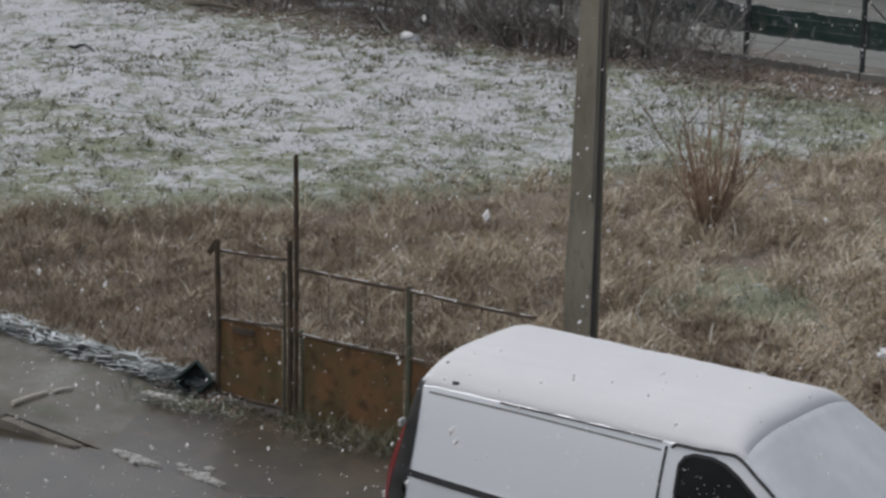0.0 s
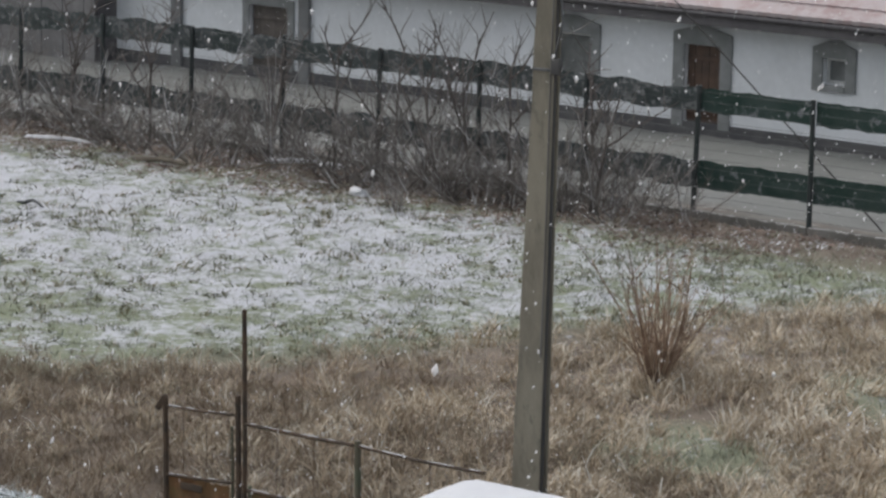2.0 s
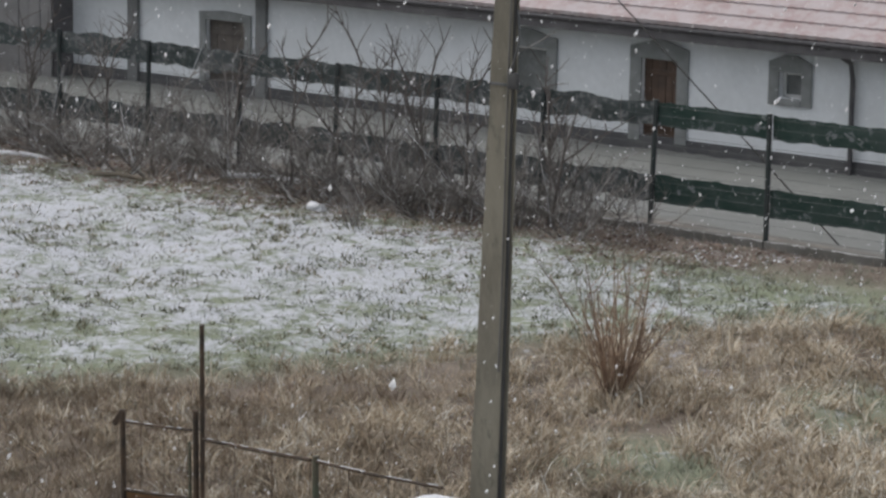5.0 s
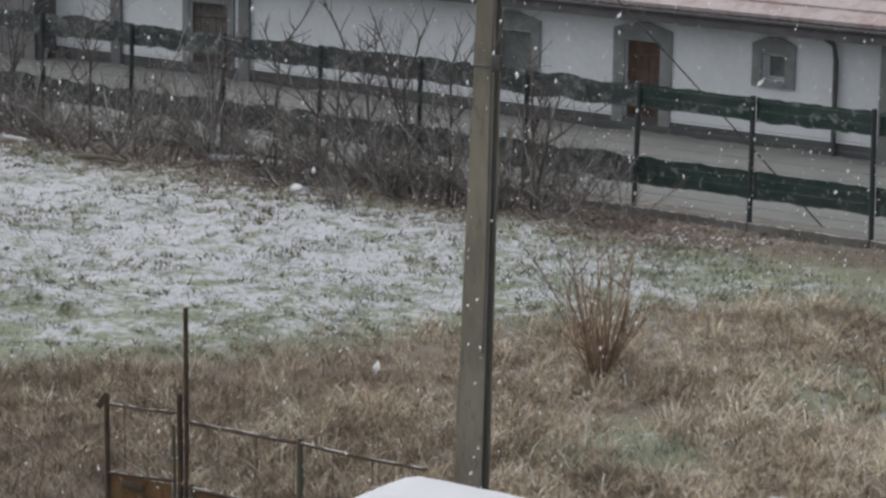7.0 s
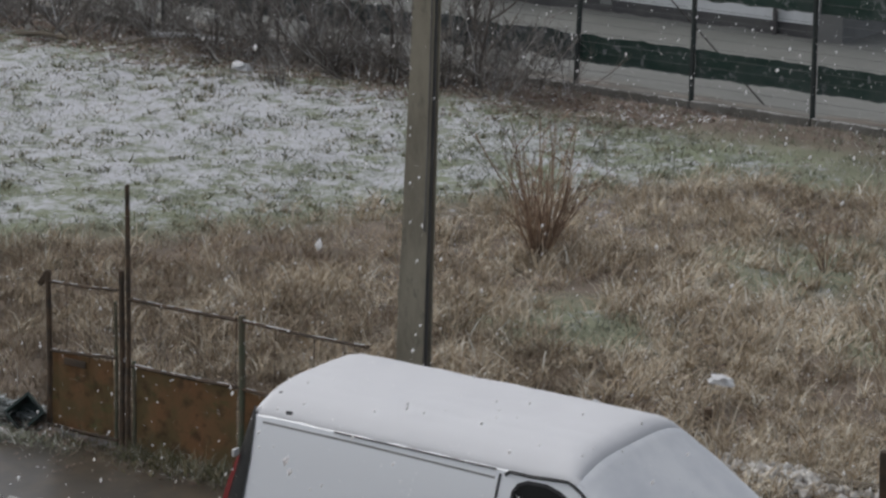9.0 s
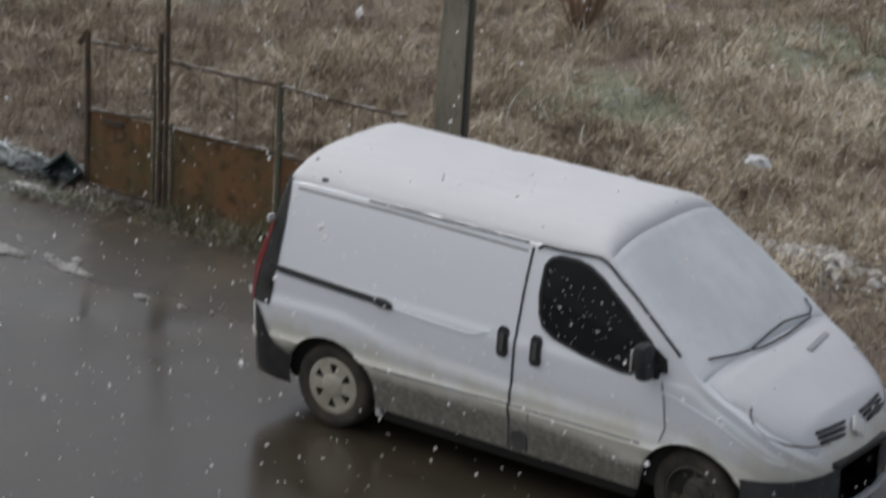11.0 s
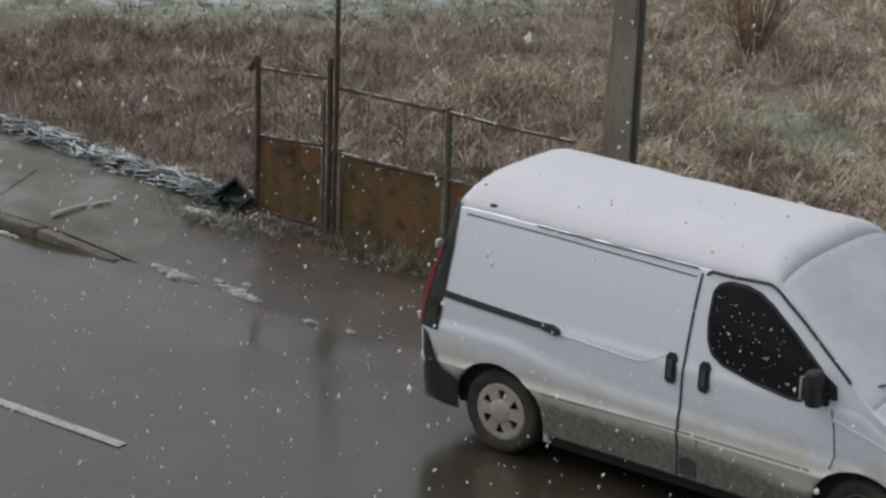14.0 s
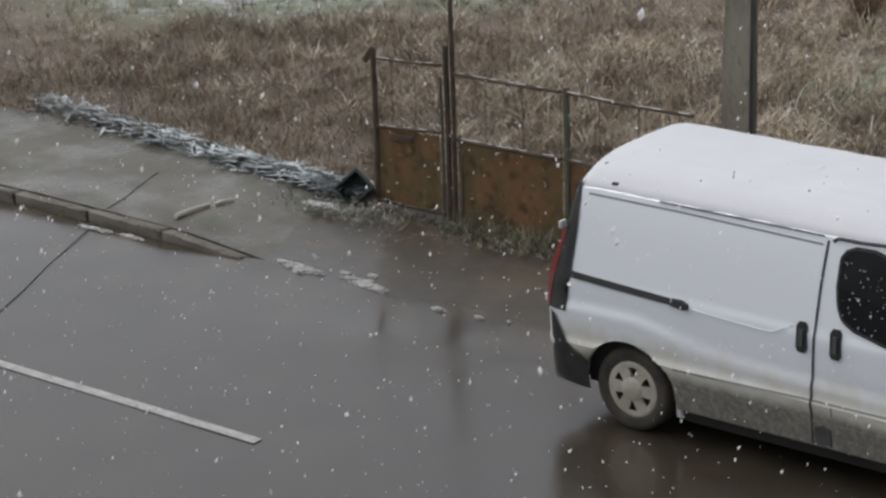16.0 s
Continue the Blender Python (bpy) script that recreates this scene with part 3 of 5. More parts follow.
# underside and wheel wells, near-black so the shade there is in the colour
part("floor_pan", boxm((-0.66, 0.36, 0.2), (3.6, 1.54, 0.3), 0.02), M_DARK, van, "dark unlit underside", 0)
# low blocks added under the sills to deepen the dark beneath the van
for y0, y1 in ((0.09, 0.355), (1.545, 1.81)):
    part("sill_underside", boxm((0.45, y0, 0.17), (2.64, y1, 0.3), 0.02), M_DARK, van, "dark unlit underside", 0)
for x0 in (-0.42, 2.68):
    for y0, y1 in ((0.1, 0.34), (1.56, 1.8)):
        part("wheel_well", boxm((x0, y0, 0.305), (x0 + 0.84, y1, 0.8)), M_DARK, van, "dark wheel well", 0)

# side window of the cab
WIN = [(1.765, 1.7), (1.80, 1.755), (1.87, 1.785), (2.02, 1.79), (2.13, 1.765), (2.24, 1.71), (2.47, 1.55), (2.7, 1.37), (2.73, 1.31), (2.70, 1.235), (2.58, 1.13), (2.5, 1.125), (2.2, 1.16), (1.93, 1.22), (1.83, 1.275), (1.785, 1.36), (1.76, 1.5)]
part("side_window", plate(WIN, 0.006, 0.02), M_GLASS, van, "dark cab side glass", 0)
part("window_seal", strip(dense(WIN + WIN[:1], 2), 0.022, 0.009, 0.012), M_TRIM, van, "black rubber window seal", 0)
rs = random.Random(71)
bm = bmesh.new()
for k in range(80):
    u, w = rs.uniform(1.8, 2.66), rs.uniform(1.16, 1.76)
    if w > 1.78 - max(0.0, u - 2.1) * 0.72 or w < 1.24 - (u - 1.85) * 0.13:
        continue
    r = rs.uniform(0.003, 0.007)
    bmesh.ops.create_icosphere(bm, subdivisions=1, radius=1, matrix=pose(u, side_y(u, w, 0.009), w, 0, rs.uniform(-60, 60), 0) @ Matrix.Diagonal((r * 0.7, r * 0.5, r * rs.uniform(1, 2.2), 1)))
tagged(part("snow_specks", bm, M_SNOW, van, "small snow specks clinging to the cab glass", 60), kind="stuff")
# doors' shut lines, creases, rail
part("shut_line", strip(dense([(1.64, 1.8), (1.625, 1.5), (1.615, 1.0), (1.605, 0.5), (1.6, 0.29)], 16), 0.018, 0.006, 0.01), M_SEAM, van, "", 0)
part("shut_line", strip(dense([(2.83, 1.13), (2.86, 1.0), (2.88, 0.8), (2.85, 0.7)], 12), 0.011, 0.005, 0.01), M_CREASE, van, "", 0)
part("shut_line", strip(dense([(1.78, 0.62), (1.76, 0.42), (1.75, 0.3)], 4), 0.012, 0.002, 0.01), M_CREASE, van, "", 0)
part("slide_rail", strip(dense([(-0.62, 1.165), (0.47, 1.125), (0.53, 1.12)], 8), 0.046, 0.014, 0.03), M_TRIM, van, "black sliding-door rail", 0)
part("rail_end", plate([(0.4, 1.105), (0.5, 1.09), (0.55, 1.1), (0.545, 1.135), (0.48, 1.158), (0.4, 1.155)], 0.026, 0.03), M_TRIM, van, "black end cap of the rail", 0)
part("crease", strip(dense([(0.53, 1.105), (1.2, 1.075), (1.28, 1.085), (1.44, 1.17)], 6), 0.012, 0.006, 0.012), M_PAINT, van, "", 0)
# two grey strips paint the shade along the pressed creases
part("crease", strip(dense([(0.42, 0.61), (1.6, 0.64), (2.7, 0.645)], 10), 0.014, 0.003, 0.012), M_CREASE, van, "", 0)
part("crease", strip(dense([(-0.5, 1.775), (0.4, 1.778), (1.6, 1.765)], 8), 0.014, 0.002, 0.012), M_CREASE, van, "", 0)
part("crease", strip(dense([(2.84, 1.06), (3.05, 1.005), (3.24, 0.946), (3.42, 0.85), (3.57, 0.765), (3.74, 0.69)], 6), 0.02, 0.008, 0.02), M_PAINT, van, "", 0)


# black drip line of roof and door frame, round the windscreen pillar
def pillar_pt(x, off=0.004):
    h = section(x)[len(ROWS_Z) - 1]
    return Vector((h[0], h[1] - off, h[2] + off))


bm = bmesh.new()
tube(bm, [pillar_pt(v) for v in np.linspace(0.2, 1.6, 12)], 0.007, 5)
part("roof_gutter", bm, M_PIPE, van, "", 60)
bm = bmesh.new()
tube(bm, [Vector((1.68, 0.148, 1.8))] + [pillar_pt(v, 0.006) for v in np.linspace(1.72, 2.94, 22)], 0.013, 5)
part("door_frame_seal", bm, M_TRIM, van, "black door frame seal", 60)

part("sill_hinge", plate([(1.63, 0.3), (1.76, 0.3), (1.76, 0.43), (1.7, 0.46), (1.63, 0.43)], 0.014, 0.02), M_BUMPER, van, "dark muddy lower door hinge", 0)
# handles
for hx in (1.515, 1.795):
    z0, z1 = 0.985, 1.205
    h = part("door_handle", plate([(hx - 0.04, z0 + 0.03), (hx - 0.02, z0), (hx + 0.03, z0), (hx + 0.05, z0 + 0.03), (hx + 0.045, z1 - 0.03), (hx + 0.025, z1), (hx - 0.025, z1), (hx - 0.045, z1 - 0.03)], 0.018, 0.03), M_TRIM, van, "black recessed door handle", 0)
    part("grip", plate([(hx - 0.012, z0 + 0.05), (hx + 0.022, z0 + 0.05), (hx + 0.018, z1 - 0.05), (hx - 0.016, z1 - 0.05)], 0.03, 0.012), M_BUMPER, h, "", 0)

# lower cladding and bumpers
part("sill_cladding", strip(dense([(0.43, 0.385), (1.6, 0.385), (2.66, 0.375)], 10), 0.2, 0.006, 0.02), M_PAINT, van, "mud-splashed lower sill panel", 0)


def shell(x_list, z_list, off, mat, name, label):
    """A wrap-round bumper skin over an end of the van, mirrored to the other side."""
    bm = bmesh.new()
    cols = []
    for x in x_list:
        cols.append([Vector((x, side_y(x, z, off), z)) for z in z_list])
    cols = cols + [[Vector(mirror_y(p)) for p in c] for c in cols[::-1]] if abs(x_list[-1]) > 0.7 else cols
    g = [[bm.verts.new(p) for p in c] for c in cols]
    for A, B in zip(g, g[1:]):
        for k in range(len(z_list) - 1):
            bm.faces.new((A[k], B[k], B[k + 1], A[k + 1]))
    bmesh.ops.solidify(bm, geom=bm.faces[:], thickness=0.03)
    bmesh.ops.recalc_face_normals(bm, faces=bm.faces)
    return part(name, bm, mat, van, label, 40)


fx = [3.49, 3.53, 3.6, 3.66, 3.72, 3.78, 3.82, 3.86, 3.89, 3.91, 3.93, 3.94]
shell(fx, [0.2, 0.24, 0.3, 0.4, 0.5, 0.595], 0.04, M_FRONT, "front_bumper", "dark grey unpainted front bumper")
bm = bmesh.new()
tube(bm, [(3.74, 0.02 + 0.21, 0.27), (3.85, 0.34, 0.275), (3.93, 0.5, 0.285), (3.98, 0.75, 0.29), (3.985, 0.95, 0.29), (3.98, 1.15, 0.29), (3.93, 1.4, 0.285)], 0.028, 6)
part("bumper_lip", bm, M_VENT, van, "pale scuffed bumper lip", 50)
bm = boxm((3.9, 0.56, 0.605), (3.965, 1.34, 0.65), 0.012)
part("air_intake", bm, M_TRIM, van, "black front air intake", 40)
rxs = [-0.36, -0.42, -0.5, -0.58, -0.66, -0.71, -0.735, -0.75]
bm = bmesh.new()
cols = []
for i, x in enumerate(rxs):
    top = lerp(x, [(-0.75, 0.86), (-0.66, 0.84), (-0.6, 0.7), (-0.5, 0.58), (-0.36, 0.5)])
    lowz = lerp(x, [(-0.75, 0.34), (-0.5, 0.27), (-0.36, 0.27)])
    yo = 0.02 + lerp(x, [(-0.75, -0.05), (-0.7, -0.005), (-0.6, 0.0), (0, 0)])
    cols.append([Vector((x, side_y(x, z, yo), z)) for z in np.linspace(lowz, top, 6)])
for yy in (0.4, 0.95, 1.5):
    cols.append([Vector((-0.79, yy, z)) for z in np.linspace(0.34, 0.62, 6)])
cols += [[Vector(mirror_y(p)) for p in c] for c in cols[len(rxs) - 1::-1]]
g = [[bm.verts.new(p) for p in c] for c in cols]
for A, B in zip(g, g[1:]):
    for k in range(5):
        bm.faces.new((A[k], B[k], B[k + 1], A[k + 1]))
bmesh.ops.solidify(bm, geom=bm.faces[:], thickness=0.025)
bmesh.ops.recalc_face_normals(bm, faces=bm.faces)
part("rear_bumper", bm, M_BUMPER, van, "dark grey rear bumper with high corner", 40)

# dark rear corner pillar, tail lamp
bm = bmesh.new()
g = []
for z in np.linspace(0.87, 1.875, 16):
    x0 = lerp(z, [(0.87, -0.55), (1.2, -0.545), (1.5, -0.56), (1.75, -0.61), (1.875, -0.68)])
    g.append([bm.verts.new((lean(x, z), side_y(x, z, 0.009), z)) for x in np.linspace(x0, -0.742, 8)])
for A, B in zip(g, g[1:]):
    for k in range(7):
        bm.faces.new((A[k], B[k], B[k + 1], A[k + 1]))
bmesh.ops.solidify(bm, geom=bm.faces[:], thickness=0.005)
part("rear_pillar_trim", bm, M_BUMPER, van, "dark grey rear corner trim", 50)
for s in (1, 0):
    bm = bmesh.new()
    ring = []
    for z in np.linspace(0.86, 1.5, 9):
        bulge = 0.05 * math.sin((z - 0.86) / 0.64 * math.pi) + 0.02
        xa = lean(-0.735, z)
        pts = [Vector((xa + 0.012, side_y(-0.72, z, 0.014), z)), Vector((xa - bulge * 0.6, side_y(-0.735, z, 0.012), z)), Vector((xa - bulge, side_y(-0.735, z) + 0.04, z)), Vector((xa - 0.01, side_y(-0.735, z) + 0.13, z))]
        ring.append([bm.verts.new(mirror_y(p) if s else p) for p in pts])
    for A, B in zip(ring, ring[1:]):
        for k in range(3):
            bm.faces.new((A[k], A[k + 1], B[k + 1], B[k]))
    bm.faces.new(ring[0])
    bm.faces.new(ring[-1][::-1])
    bmesh.ops.recalc_face_normals(bm, faces=bm.faces)
    lamp = part("tail_lamp", bm, M_LAMP, van, "tall red tail lamp", 50)
for z, out_ in ((0.92, 0.79), (1.52, 0.765)):
    part("lamp_lens", boxm((lean(-out_, z), 0.03, z - 0.03), (lean(-0.735, z), 0.1, z + 0.03), 0.012), M_CLEAR, lamp, "clear lamp lens")

# rear doors' split and windows' blanks
part("rear_door_seam", boxm((-0.752, 0.943, 0.62), (-0.73, 0.957, 1.2), 0.0), M_SEAM, van)

# mirror
bm = boxm((2.67, -0.16, 1.15), (2.78, 0.0, 1.41), 0.05)
for v in bm.verts:
    v.co.x += (v.co.z - 1.3) * -0.12
mir = part("door_mirror", bm, M_TRIM, van, "black door mirror housing", 50)
part("mirror_arm", boxm((2.62, -0.02, 1.14), (2.8, 0.07, 1.24), 0.02), M_TRIM, mir)
part("mirror_glass", boxm((2.645, -0.145, 1.2), (2.668, -0.02, 1.37), 0.006), M_MIRROR, mir, "grey mirror glass")
part("quarter_trim", plate([(2.64, 1.17), (2.86, 1.2), (2.84, 1.29), (2.72, 1.36)], 0.014, 0.02), M_TRIM, van, "black mirror base", 0)


# head lamps and twin grilles
def top_at(x, y):
    h = section(x)
    ys = [p[1] for p in h[len(ROWS_Z) - 1:]]
    zs = [p[2] for p in h[len(ROWS_Z) - 1:]]
    return float(np.interp(y, ys, zs))


for s in (0, 1):
    pts = [(3.444, 0.176, 1.056), (3.464, 0.13, 1.012), (3.516, 0.105, 0.952), (3.602, 0.12, 0.896), (3.722, 0.217, 0.841), (3.82, 0.366, 0.806), (3.872, 0.575, 0.78)]
    bm = bmesh.new()
    tube(bm, [mirror_y(p) if s else p for p in pts], 0.011, 6, 0.005)
    part("headlamp_rim", bm, M_CREASE, van, "dark rim of a snow-covered headlamp", 60)
for s in (0, 1):
    gr = None
    for k in range(3):
        f = 0.15 + 0.36 * k
        top_a, top_b, low_a, low_b = Vector((3.8, 0.476, 0.883)), Vector((3.84, 0.837, 0.873)), Vector((3.862, 0.482, 0.801)), Vector((3.89, 0.756, 0.777))
        pa, pb = low_a.lerp(top_a, f), low_b.lerp(top_b, f)
        pts = [pa, pa.lerp(pb, 0.5) + Vector((0.006, 0, 0)), pb]
        bm = bmesh.new()
        tube(bm, [mirror_y(p) if s else p for p in pts], 0.014, 6)
        part("grille_slat", bm, M_TRIM, van, "black grille slat", 50)
part("badge", boxm((-0.06, -0.06, -0.01), (0.06, 0.06, 0.012), 0.008, pose(3.9, 0.95, 0.8, 0, 55, 0) @ pose(0, 0, 0, 0, 0, 45)), M_CLEAR, van, "plain chrome diamond badge")
part("bonnet_vent", boxm((-0.022, -0.2, -0.03), (0.022, 0.2, 0.004), 0.008, pose(3.33, 1.36, top_at(3.33, 0.54) + 0.034, 0, 17, 9)), M_VENT, van, "grey bonnet intake showing through the snow")

# wipers lying on the snow
bm = bmesh.new()


def ws(x, y, up=0.03):
    return Vector((x, y, top_at(x, min(y, 2 * W2 - y)) + up))


tube(bm, [ws(3.06, 0.22), ws(3.126, 0.5), ws(3.172, 0.82), ws(3.178, 1.15), ws(3.14, 1.6)], 0.0075, 5)
part("wiper_blade", bm, M_TRIM, van, "black wiper blade", 60)
bm = bmesh.new()
tube(bm, [ws(3.03, 1.69, 0.05), ws(3.1, 1.67, 0.05), ws(3.13, 1.6, 0.045), ws(3.1, 1.26, 0.035), ws(3.12, 0.98, 0.035), ws(3.15, 0.7, 0.035)], 0.008, 5)
part("wiper_arm", bm, M_TRIM, van, "black wiper arm", 60)


# wheels
def wheel(x, side, cover, turn=0.0):
    w = new("wheel")
    w.parent = van
    w.matrix_basis = pose(x, 0.06 if side == 0 else 1.84, 0.33, 0, 0, turn + (0 if side == 0 else 180))
    bm = bmesh.new()
    lathe(bm, [(0.215, 0.012), (0.225, -0.004), (0.25, -0.012), (0.29, -0.014), (0.315, -0.002), (0.328, 0.02), (0.33, 0.06), (0.33, 0.15), (0.325, 0.19), (0.3, 0.21), (0.22, 0.2), (0.215, 0.012)], 40)
    bmesh.ops.recalc_face_normals(bm, faces=bm.faces)
    part("tyre", bm, M_TYRE, w, "muddy black tyre", 40)
    bm = bmesh.new()
    if cover:
        lathe(bm, [(0.218, 0.02), (0.222, 0.004), (0.205, -0.004), (0.17, 0.004)], 36)
        bmesh.ops.recalc_face_normals(bm, faces=bm.faces)
        cap = part("wheel_cover", bm, M_CAP, w, "dirty silver wheel cover with six spokes", 40)
        bm = bmesh.new()
        lathe(bm, [(0.10, 0.0), (0.085, -0.012), (0.05, -0.016), (0.0005, -0.017)], 36)
        bmesh.ops.recalc_face_normals(bm, faces=bm.faces)
        part("wheel_hub", bm, M_CAP, w, "", 40)
        for k in range(6):
            q = 2 * math.pi * (k + 0.5) / 6
            for lo, hi, wd in ((0.08, 0.18, 0.041),):
                b2 = bmesh.new()
                vs = [b2.verts.new(p) for p in ((-wd, -0.006, lo), (wd, -0.006, lo), (wd * 1.25, 0.002, hi), (-wd * 1.25, 0.002, hi), (-wd, 0.02, lo), (wd, 0.02, lo), (wd * 1.25, 0.02, hi), (-wd * 1.25, 0.02, hi))]
                for f in ((0, 1, 2, 3), (7, 6, 5, 4), (0, 4, 5, 1), (1, 5, 6, 2), (2, 6, 7, 3), (3, 7, 4, 0)):
                    b2.faces.new([vs[i] for i in f])
                bmesh.ops.transform(b2, matrix=Matrix.Rotation(q, 4, "Y"), verts=b2.verts)
                bmesh.ops.recalc_face_normals(b2, faces=b2.faces)
                part("spoke", b2, M_CAP, w, "", 40)
        bm = bmesh.new()
        lathe(bm, [(0.2, 0.03), (0.0005, 0.03)], 24)
        part("rim", bm, M_DARK, w)
    else:
        lathe(bm, [(0.218, 0.03), (0.222, 0.006), (0.205, 0.0), (0.195, 0.03), (0.16, 0.05), (0.12, 0.035), (0.085, 0.03), (0.075, 0.012), (0.045, 0.006), (0.0005, 0.006)], 36)
        for k in range(10):
            q = 2 * math.pi * k / 10
            box(bm, (-0.018, 0.03, 0.135), (0.018, 0.052, 0.17), 0.006, Matrix.Rotation(q, 4, "Y"))
        bmesh.ops.recalc_face_normals(bm, faces=bm.faces)
        part("rim", bm, M_STEEL, w, "black steel rim without a cover", 40)
    return w


wheel(0.0, 0, True)
wheel(3.098, 0, False, -6)
wheel(0.0, 1, True)
wheel(3.098, 1, False, -6)
# mud flap behind the rear wheel
part("mud_flap", plate([(0.40, 0.2), (0.445, 0.2), (0.445, 0.46), (0.42, 0.46)], 0.004, 0.03), M_FRAME, van, "pale mud flap", 0)


# snow lying on the van: a skin lifted off the body, thick in the middle and thin at the rim
def snow_skin(name, label, x0, x1, s0, thick, mat, n=34, rim=0.1):
    xs = np.linspace(x0, x1, n)
    top, low = [], []
    for x in xs:
        h = section(x)[len(ROWS_Z) - 1:]
        yl = [p[1] for p in h]
        zl = [p[2] for p in h]
        xl = h[0][0]
        ya, yb = yl[0] + s0, W2
        row_t, row_l = [], []
        for k in range(41):
            f = k / 40
            y = ya + (2 * W2 - 2 * ya) * f
            yy = min(y, 2 * W2 - y)
            z = float(np.interp(yy, yl, zl))
            e = min(1.0, (min(x - x0, x1 - x) + 0.01) / rim) * min(1.0, (yy - ya + 0.008) / rim)
            t = 0.002 + thick * max(0.0, e) ** 0.8 * (1 + 0.25 * fbm(x, y, 3.0, 5.0))
            xx = lean(x, z)
            wob = 0.012 * fbm(x, y, 6, 2) if k in (0, 40) else 0
            row_t.append((xx, y + wob, z + t))
            row_l.append((xx, y + wob, z + 0.002))
        top.append(row_t)
        low.append(row_l)
    bm = bmesh.new()
    T = [[bm.verts.new(p) for p in r] for r in top]
    L = [[bm.verts.new(p) for p in r] for r in low]
    m = 41
    for j in range(n - 1):
        for k in range(m - 1):
            bm.faces.new((T[j][k], T[j + 1][k], T[j + 1][k + 1], T[j][k + 1]))
        for k in (0, m - 1):
            bm.faces.new((T[j][k], L[j][k], L[j + 1][k], T[j + 1][k]))
    for j in (0, n - 1):
        for k in range(m - 1):
            bm.faces.new((T[j][k], T[j][k + 1], L[j][k + 1], L[j][k]))
    bmesh.ops.recalc_face_normals(bm, faces=bm.faces)
    return tagged(part(name, bm, mat, None, "", 60), label, "snow")


snow_skin("roof_snow", "smooth layer of fresh snow on the van roof", -0.725, 2.255, 0.012, 0.03, M_SNOW, 60, 0.12)
snow_skin("windscreen_snow", "thin wet snow covering the van windscreen", 2.258, 3.13, 0.03, 0.014, M_THIN_SNOW, 32, 0.05)
snow_skin("bonnet_snow", "fresh snow on the van bonnet and headlamps", 3.15, 3.86, 0.06, 0.026, M_SNOW, 34, 0.09)

for x, y, z, a in ((-0.24, 0.2, 1.955, 8), (1.7, 1.18, 2.02, 40), (-0.42, 0.36, 1.99, 60)):
    o = part("roof_plug", boxm((-0.026, -0.008, -0.06), (0.026, 0.008, -0.006), 0.003), M_SEAM, van, "dark roof plug showing through the snow")
    o.matrix_basis = pose(x, y, top_at(x, min(y, 1.9 - y)) + 0.036, 0, 0, a)


# ---- concrete utility pole ----
pole = thing("utility_pole", "square tapered concrete utility pole with a recessed dark side", "utility pole", (-1.42, 3.75, 0.0))
bm = bmesh.new()
prev = None


def pole_at(z):
    """Middle of the leaning shaft and its half widths."""
    a = 0.151 - 0.0101 * z
    return -0.078 + 0.022 * z, -0.1 + a * 0.52, a, a * 0.52


# a tapered H-shaped shaft: flat face to the road, a hollow along its side
for i, z in enumerate(np.linspace(-0.3, 8.6, 60)):
    cx, cy, a, b = pole_at(z)
    chip = 0.01 * noise.noise(Vector((3.0, 0.0, z * 1.9))) + 0.006 * noise.noise(Vector((5.0, 0.0, z * 7.0)))
    prof = [(-a + chip, -b), (a, -b), (a, -b * 0.72), (a - 0.055, -b * 0.5), (a - 0.055, b * 0.5), (a, b * 0.72), (a, b), (-a, b), (-a, b * 0.55), (-a + 0.03, b * 0.4), (-a + 0.03, -b * 0.4), (-a + chip, -b * 0.55)]
    ring = [bm.verts.new((cx + x, cy + y, z)) for x, y in prof]
    if prev:
        for k in range(12):
            bm.faces.new((prev[k], prev[(k + 1) % 12], ring[(k + 1) % 12], ring[k]))
    prev = ring
bm.faces.new(prev)
bmesh.ops.recalc_face_normals(bm, faces=bm.faces)
shaft = part("shaft", bm, M_POLE, pole, "", 25)
cx, cy, a, b = pole_at(4.87)
bm = boxm((cx - a - 0.008, cy - b - 0.008, 4.86), (cx + a + 0.008, cy + b + 0.008, 4.885), 0.005)
part("clamp_band", bm, M_WIRE, pole, "thin steel clamp band")
part("clamp_bracket", boxm((cx + a - 0.02, cy - b - 0.02, 4.84), (cx + a + 0.07, cy - b + 0.03, 4.98), 0.012), M_BUMPER, pole, "dark cable bracket")


def down(du, dv, r, mat, label, z0=0.1, z1=8.5):
    """A run fixed to the shaft's front corner or side."""
    bm = bmesh.new()
    pts = []
    for k in range(25):
        z = z0 + (z1 - z0) * k / 24
        cx, cy, a, b = pole_at(z)
        pts.append((cx + a + du + 0.004 * math.sin(z * 2.3), cy + dv * b, z))
    tube(bm, pts, r, 6)
    part("cable", bm, mat, pole, label, 60)


# dark run added so the hollow side looks as deep in shade as it should
down(-0.03, 0.1, 0.024, M_BUMPER, "dark tube added in the hollow side of the pole to deepen its shade")
down(-0.02, -1.05, 0.009, M_FOOT, "thin grey conduit on the pole edge", 2.4)
bm = bmesh.new()
tube(bm, [(cx + a, cy - b - 0.01, 4.98), (cx + a + 0.05, cy - b - 0.02, 5.1), (cx + a + 0.08, cy - b, 5.28), (cx + a + 0.02, cy, 5.5)], 0.01, 6)
part("cable", bm, M_WIRE, pole, "grey cable loop at the clamp", 60)

# ---- old sheet-steel fence along the footpath ----
fence = thing("sheet_fence", "rusty steel fence: sheet panels below, open frame above, beside the footpath", "fence", (0, 0, 0))
FY = 3.08


